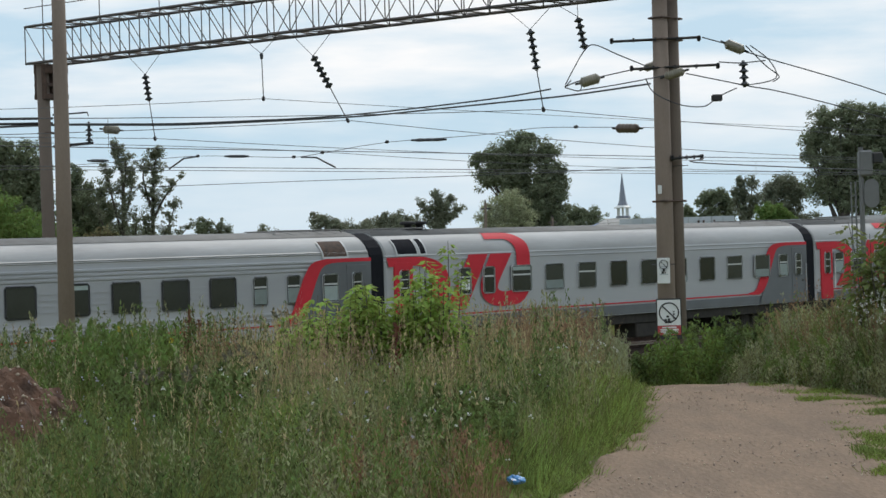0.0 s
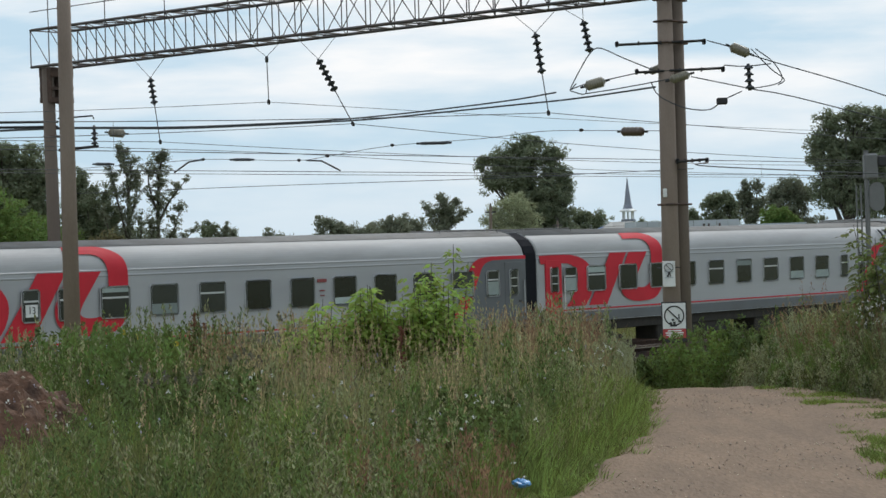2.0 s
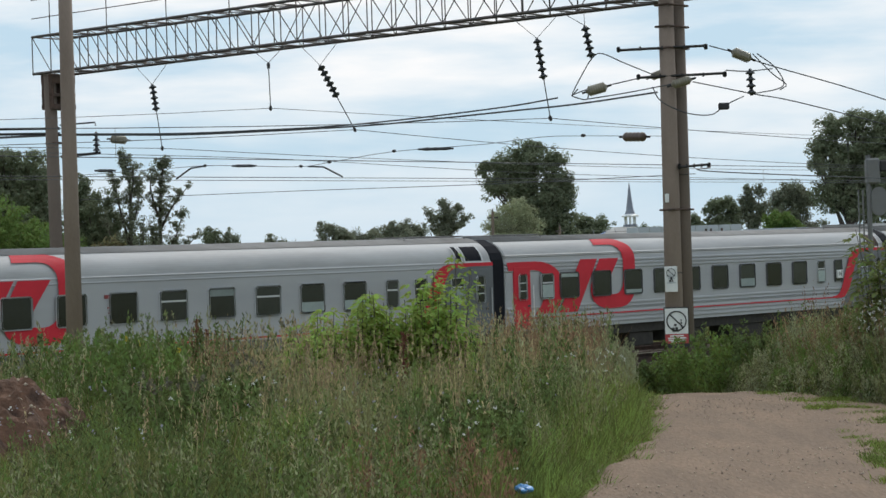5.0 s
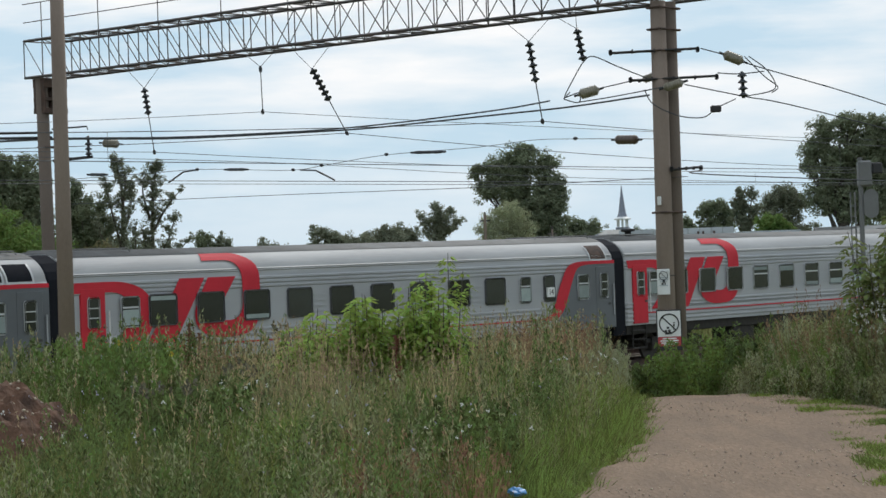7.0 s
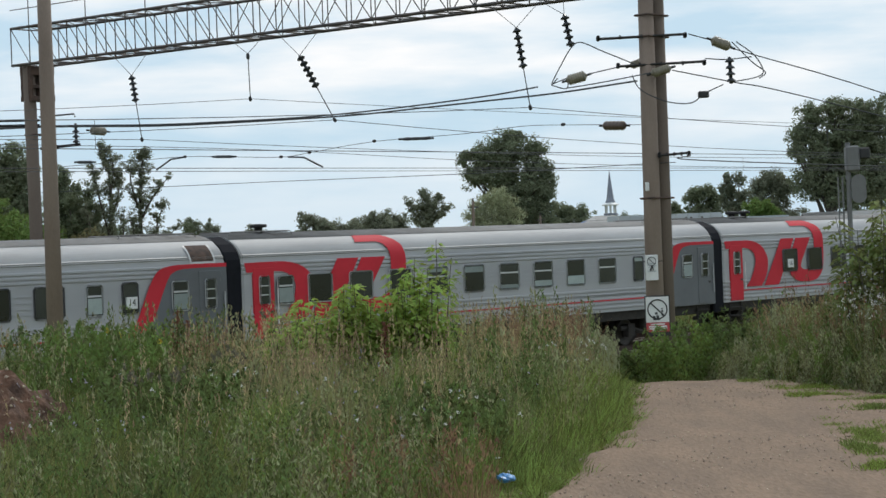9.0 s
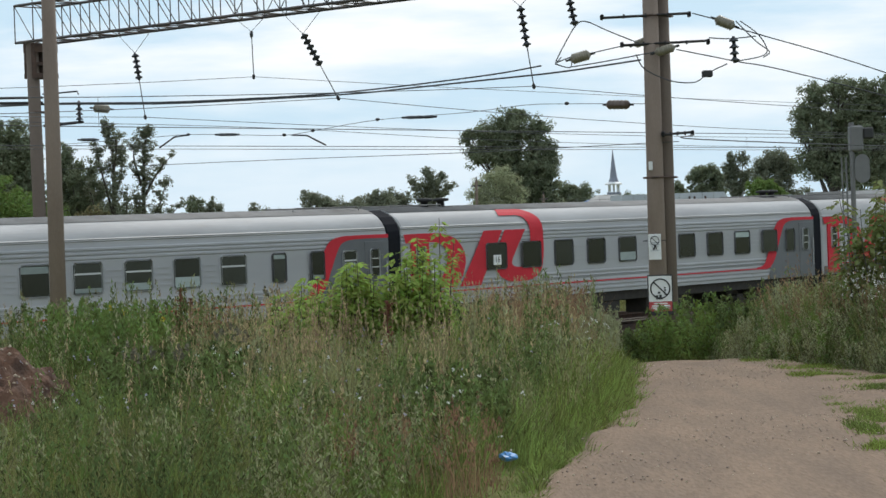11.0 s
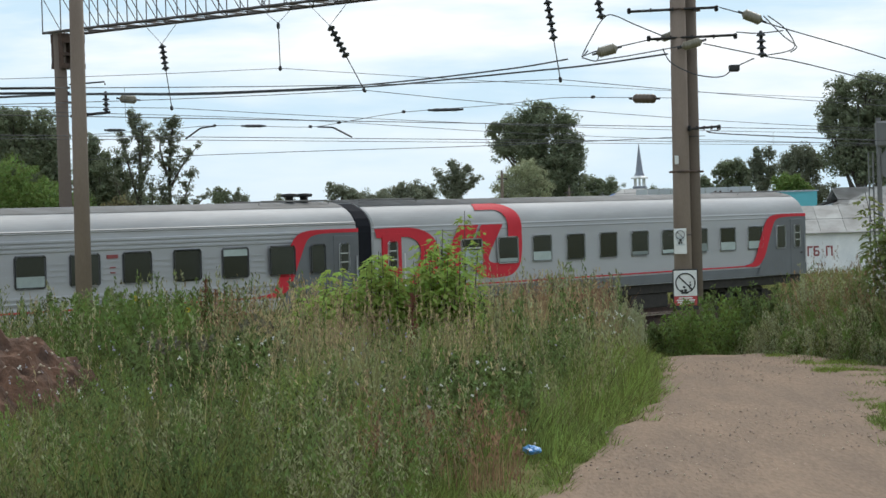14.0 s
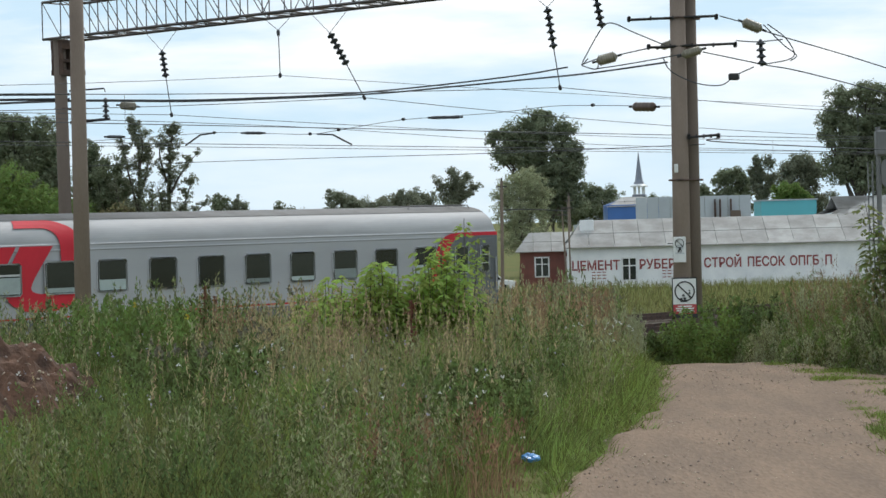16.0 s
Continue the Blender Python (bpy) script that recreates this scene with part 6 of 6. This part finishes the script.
    spires("yellow_flowers", "yellow tansy heads", p[:, 0], p[:, 1], np.array([0.88, 0.80, 0.9]), 10, 0.022, 0.05, 0.95, "petal_yellow", "flowers", 0.9)
    # dock stems gone to seed
    for x, y, h in ((-2.56, 22.0, 1.02), (-0.46, 19.0, 0.92), (-2.5, 22.3, 0.9)):
        t = thing("dock", "reddish-brown dock stem gone to seed", "weed", pose(x, y, float(ground_z(x, y))), group="dock stems")
        part("stem", rod((0, 0, 0), (0.04, 0, h), 0.008, 5), "dock", t)
        k = RNG.random(150)
        pts = np.stack([RNG.normal(0, 0.022, 150) + 0.04 * (0.5 + 0.5 * k), RNG.normal(0, 0.022, 150), h * (0.5 + 0.5 * k)], -1)
        place("seed_head", leaves_mesh("dock_seeds", pts, 0.028, aspect=0.8), "dock", t)["kind"] = "stuff"


def meadow():
    n = 16000
    y = RNG.uniform(84, 134, n)
    x = RNG.uniform(0.015, 0.2, n) * y
    keep = (-math.sin(ALPHA) * x + math.cos(ALPHA) * y) > 56
    x, y = x[keep], y[keep]
    blades("meadow_grass", "yellowish green meadow grass beyond the railway", x, y, RNG.uniform(0.2, 0.75, len(x)), 0.016, 0.5, "grass_olive")
    k = RNG.random(len(x)) < 0.25
    blades("meadow_grass", "dry meadow grass beyond the railway", x[k] + 0.2, y[k], RNG.uniform(0.3, 0.8, k.sum()), 0.012, 0.5, "grass_grey")


def maple(name, label, x, y, stems, mat, leaflet, seed, low=0.12, reach=0.2):
    """A shrub of whippy stems with opposite drooping compound leaves; stems: (foot dx, tip dx, height)."""
    rnd = np.random.default_rng(seed)
    t = thing(name, label, "shrub", pose(x, y, float(ground_z(x, y))))
    v = []
    for fx, tx, h in stems:
        dy0, dy1 = rnd.uniform(-0.2, 0.2), rnd.uniform(-0.4, 0.4)
        line = spline([(fx, dy0, -0.05), (fx + (tx - fx) * 0.35, dy0 + (dy1 - dy0) * 0.4, h * 0.5), (tx, dy1, h)], 7)
        part("stem", tube(bmesh.new(), line, 0.010, 5, 0.003), "bark", t)
        n = max(4, int(h * (1 - low) / 0.058))
        for k in range(n):
            s = low + (1 - low) * (k + rnd.random()) / n
            q = s * (len(line) - 1)
            i = min(int(q), len(line) - 2)
            p = line[i].lerp(line[i + 1], q - i)
            a0 = rnd.uniform(0, math.tau)
            for half in (0, math.pi):
                a = a0 + half + rnd.normal(0, 0.25)
                out = np.array([math.cos(a), math.sin(a), 0.0])
                L = reach * rnd.uniform(0.6, 1.25) * (1.1 - 0.55 * s)
                rise, fall = rnd.uniform(0.1, 0.8), rnd.uniform(0.5, 1.3)
                side = np.array([-out[1], out[0], 0.0])
                for m, sg in ((0.5, -1), (0.5, 1), (0.78, -1), (0.78, 1), (1.0, 0)):
                    c = np.array(p) + out * L * m + np.array([0, 0, L * (rise * m - fall * m * m)])
                    d = out * (0.45 if sg else 0.8) + side * sg * 0.8 + np.array([0, 0, rnd.uniform(-0.75, -0.1)])
                    d /= np.linalg.norm(d)
                    e = np.cross(d, np.array([rnd.normal(0, 0.35), rnd.normal(0, 0.35), 1.0]))
                    e /= np.linalg.norm(e)
                    z = leaflet * rnd.uniform(0.7, 1.25)
                    v += [c, c + d * z * 0.4 + e * z * 0.24, c + d * z, c + d * z * 0.4 - e * z * 0.24]
    v = np.array(v)
    place("leaves", quads_mesh("shrub_leaves", v, np.arange(len(v)).reshape(-1, 4)), mat, t)
    return t


def whips(n, width, h, seed, fall=0.35, foot=0.45):
    """Stems fanned over a width, tallest in the middle."""
    rnd = random.Random(seed)
    out = []
    for k in range(n):
        q = (k + rnd.random()) / n * 2 - 1
        out.append((q * width * foot, q * width / 2 + rnd.uniform(-0.06, 0.06), h * (1 - fall * abs(q) ** 1.6) * rnd.uniform(0.62, 1.0)))
    return out


near_plants()
meadow()
maple("maple_shrub", "young bright green maple shrub in the weeds", -1.29, 21.3, whips(26, 0.60, 1.12, 1), "leaf_shrub", 0.085, 3)
maple("maple_shrub", "young bright green maple shrub in the weeds", -0.78, 21.5, whips(40, 0.85, 1.24, 2), "leaf_shrub", 0.085, 5)
maple("maple_shrub", "tall young bright green maple shrub in the weeds", -0.21, 21.6, whips(36, 0.72, 1.42, 3, 0.45), "leaf_shrub", 0.085, 6)
maple("maple_sapling", "thin upright maple sapling", 0.03, 21.4, [(0, 0.02, 1.60), (0.05, 0.16, 1.42)], "leaf_shrub", 0.07, 8, 0.5, 0.14)
maple("maple_shrub", "leggy dark green maple shrub by the verge", 4.80, 23.3, whips(22, 1.0, 1.95, 4, 0.2, 0.45), "leaf_right", 0.09, 11, 0.42, 0.24)
maple("maple_shrub", "leggy dark green maple shrub by the verge", 5.30, 23.8, whips(20, 1.0, 2.05, 5, 0.2, 0.45), "leaf_right", 0.09, 12, 0.35, 0.24)
maple("maple_sapling", "single arching maple shoot by the verge", 4.35, 23.0, [(0.1, -0.12, 1.72), (0.15, 0.05, 1.45)], "leaf_right", 0.09, 13, 0.5, 0.2)


def earth_heap():
    bm = bmesh.new()
    n = 70
    rows = []
    for i in range(n + 1):
        r = []
        for j in range(n + 1):
            u, v = i / n * 2 - 1, j / n * 2 - 1
            d = math.hypot(u, v)
            z = 0.86 * max(0.0, 1 - d ** 1.5) + 0.16 * noise.noise((u * 3, v * 3, 2)) + 0.13 * noise.noise((u * 8, v * 8, 5)) + 0.07 * noise.noise((u * 20, v * 20, 8)) - 0.1
            r.append(bm.verts.new((u * 1.15, v * 1.2, z)))
        rows.append(r)
    for a, b in zip(rows, rows[1:]):
        for j in range(n):
            bm.faces.new((a[j], b[j], b[j + 1], a[j + 1]))
    ob = part("earth_heap", bm, "heap")
    ob.location = (-3.72, 17.4, float(ground_z(-3.5, 17.4)))
    tagged(ob, "heap of reddish-brown dug earth with stones", "earth heap")
    rnd = random.Random(9)
    v, f = [], []
    for i in range(520):
        p = ob.data.vertices[rnd.randrange(len(ob.data.vertices))].co
        r = rnd.uniform(0.006, 0.022)
        b = len(v)
        v += [(p.x - r, p.y, p.z), (p.x, p.y - r, p.z), (p.x + r, p.y, p.z), (p.x, p.y + r, p.z), (p.x, p.y, p.z + r * 0.8), (p.x, p.y, p.z - r)]
        f += [(b, b + 1, b + 4), (b + 1, b + 2, b + 4), (b + 2, b + 3, b + 4), (b + 3, b, b + 4), (b + 1, b, b + 5), (b + 2, b + 1, b + 5), (b + 3, b + 2, b + 5), (b, b + 3, b + 5)]
    st = place("stones", quads_mesh("stones", v, f), "pebble", ob)
    st["kind"] = "stuff"


earth_heap()


def pebbles():
    v, f = [], []
    rnd = random.Random(4)
    for i in range(1800):
        y = rnd.uniform(12.6, 25)
        loose = i > 190
        e = left_edge(y) if rnd.random() < 0.45 else right_edge(y)
        x = e + rnd.gauss(0, 0.16) + (rnd.uniform(0, 1.2) if e > 2.2 and rnd.random() < 0.6 else 0)
        r = rnd.uniform(0.005, 0.013) * (1.8 if rnd.random() < 0.06 else 1)
        if loose:
            x = rnd.uniform(float(left_edge(y)), float(right_edge(y)) + 0.7)
            r = rnd.uniform(0.004, 0.0105)
        z = float(ground_z(x, y)) + 0.032 + r * 0.2
        b = len(v)
        v += [(x - r, y, z), (x, y - r, z), (x + r, y, z), (x, y + r, z), (x + r * 0.2, y, z + r * 0.8), (x, y, z - r * 0.8)]
        f += [(b, b + 1, b + 4), (b + 1, b + 2, b + 4), (b + 2, b + 3, b + 4), (b + 3, b, b + 4), (b + 1, b, b + 5), (b + 2, b + 1, b + 5), (b + 3, b + 2, b + 5), (b, b + 3, b + 5)]
    tagged(place("pebbles", quads_mesh("pebbles", v, f), "pebble"), "small stones along the path edges", "stones", kind="stuff")


pebbles()
bm = bmesh.new()
bmesh.ops.create_icosphere(bm, subdivisions=3, radius=0.055)
for v in bm.verts:
    k = 1 + 0.55 * noise.noise(v.co * 14) + 0.3 * noise.noise(v.co * 40)
    v.co = Vector((v.co.x * k, v.co.y * k, max(-0.03, v.co.z * 0.55 * k)))
ob = part("plastic_bag", bm, "bag")
ob.location = (0.405, 14.0, float(ground_z(0.405, 14.0)) + 0.085)
tagged(ob, "crumpled blue plastic bag in the grass", "litter")


# ---- motion ----
def motions():
    turn = Matrix.Rotation(ALPHA, 4, "Z")
    times = [i * 1.0 for i in range(17)]
    for k, car in enumerate(train):
        rows = []
        for t in times:
            s = lead(t) + PITCH * (k - 2)
            rows.append((t, Matrix.Translation(AXIS + ET * s + Vector((0, 0, RAIL))) @ turn))
        walk(car, rows)
    steps = [i / 15 for i in range(241)]
    for ws, dx in WHEELSETS:
        walk(ws, [(t, Matrix.Translation((dx, 0, 0.478)) @ Matrix.Rotation((lead(t) - 21.5) / 0.478, 4, "Y")) for t in steps])


motions()
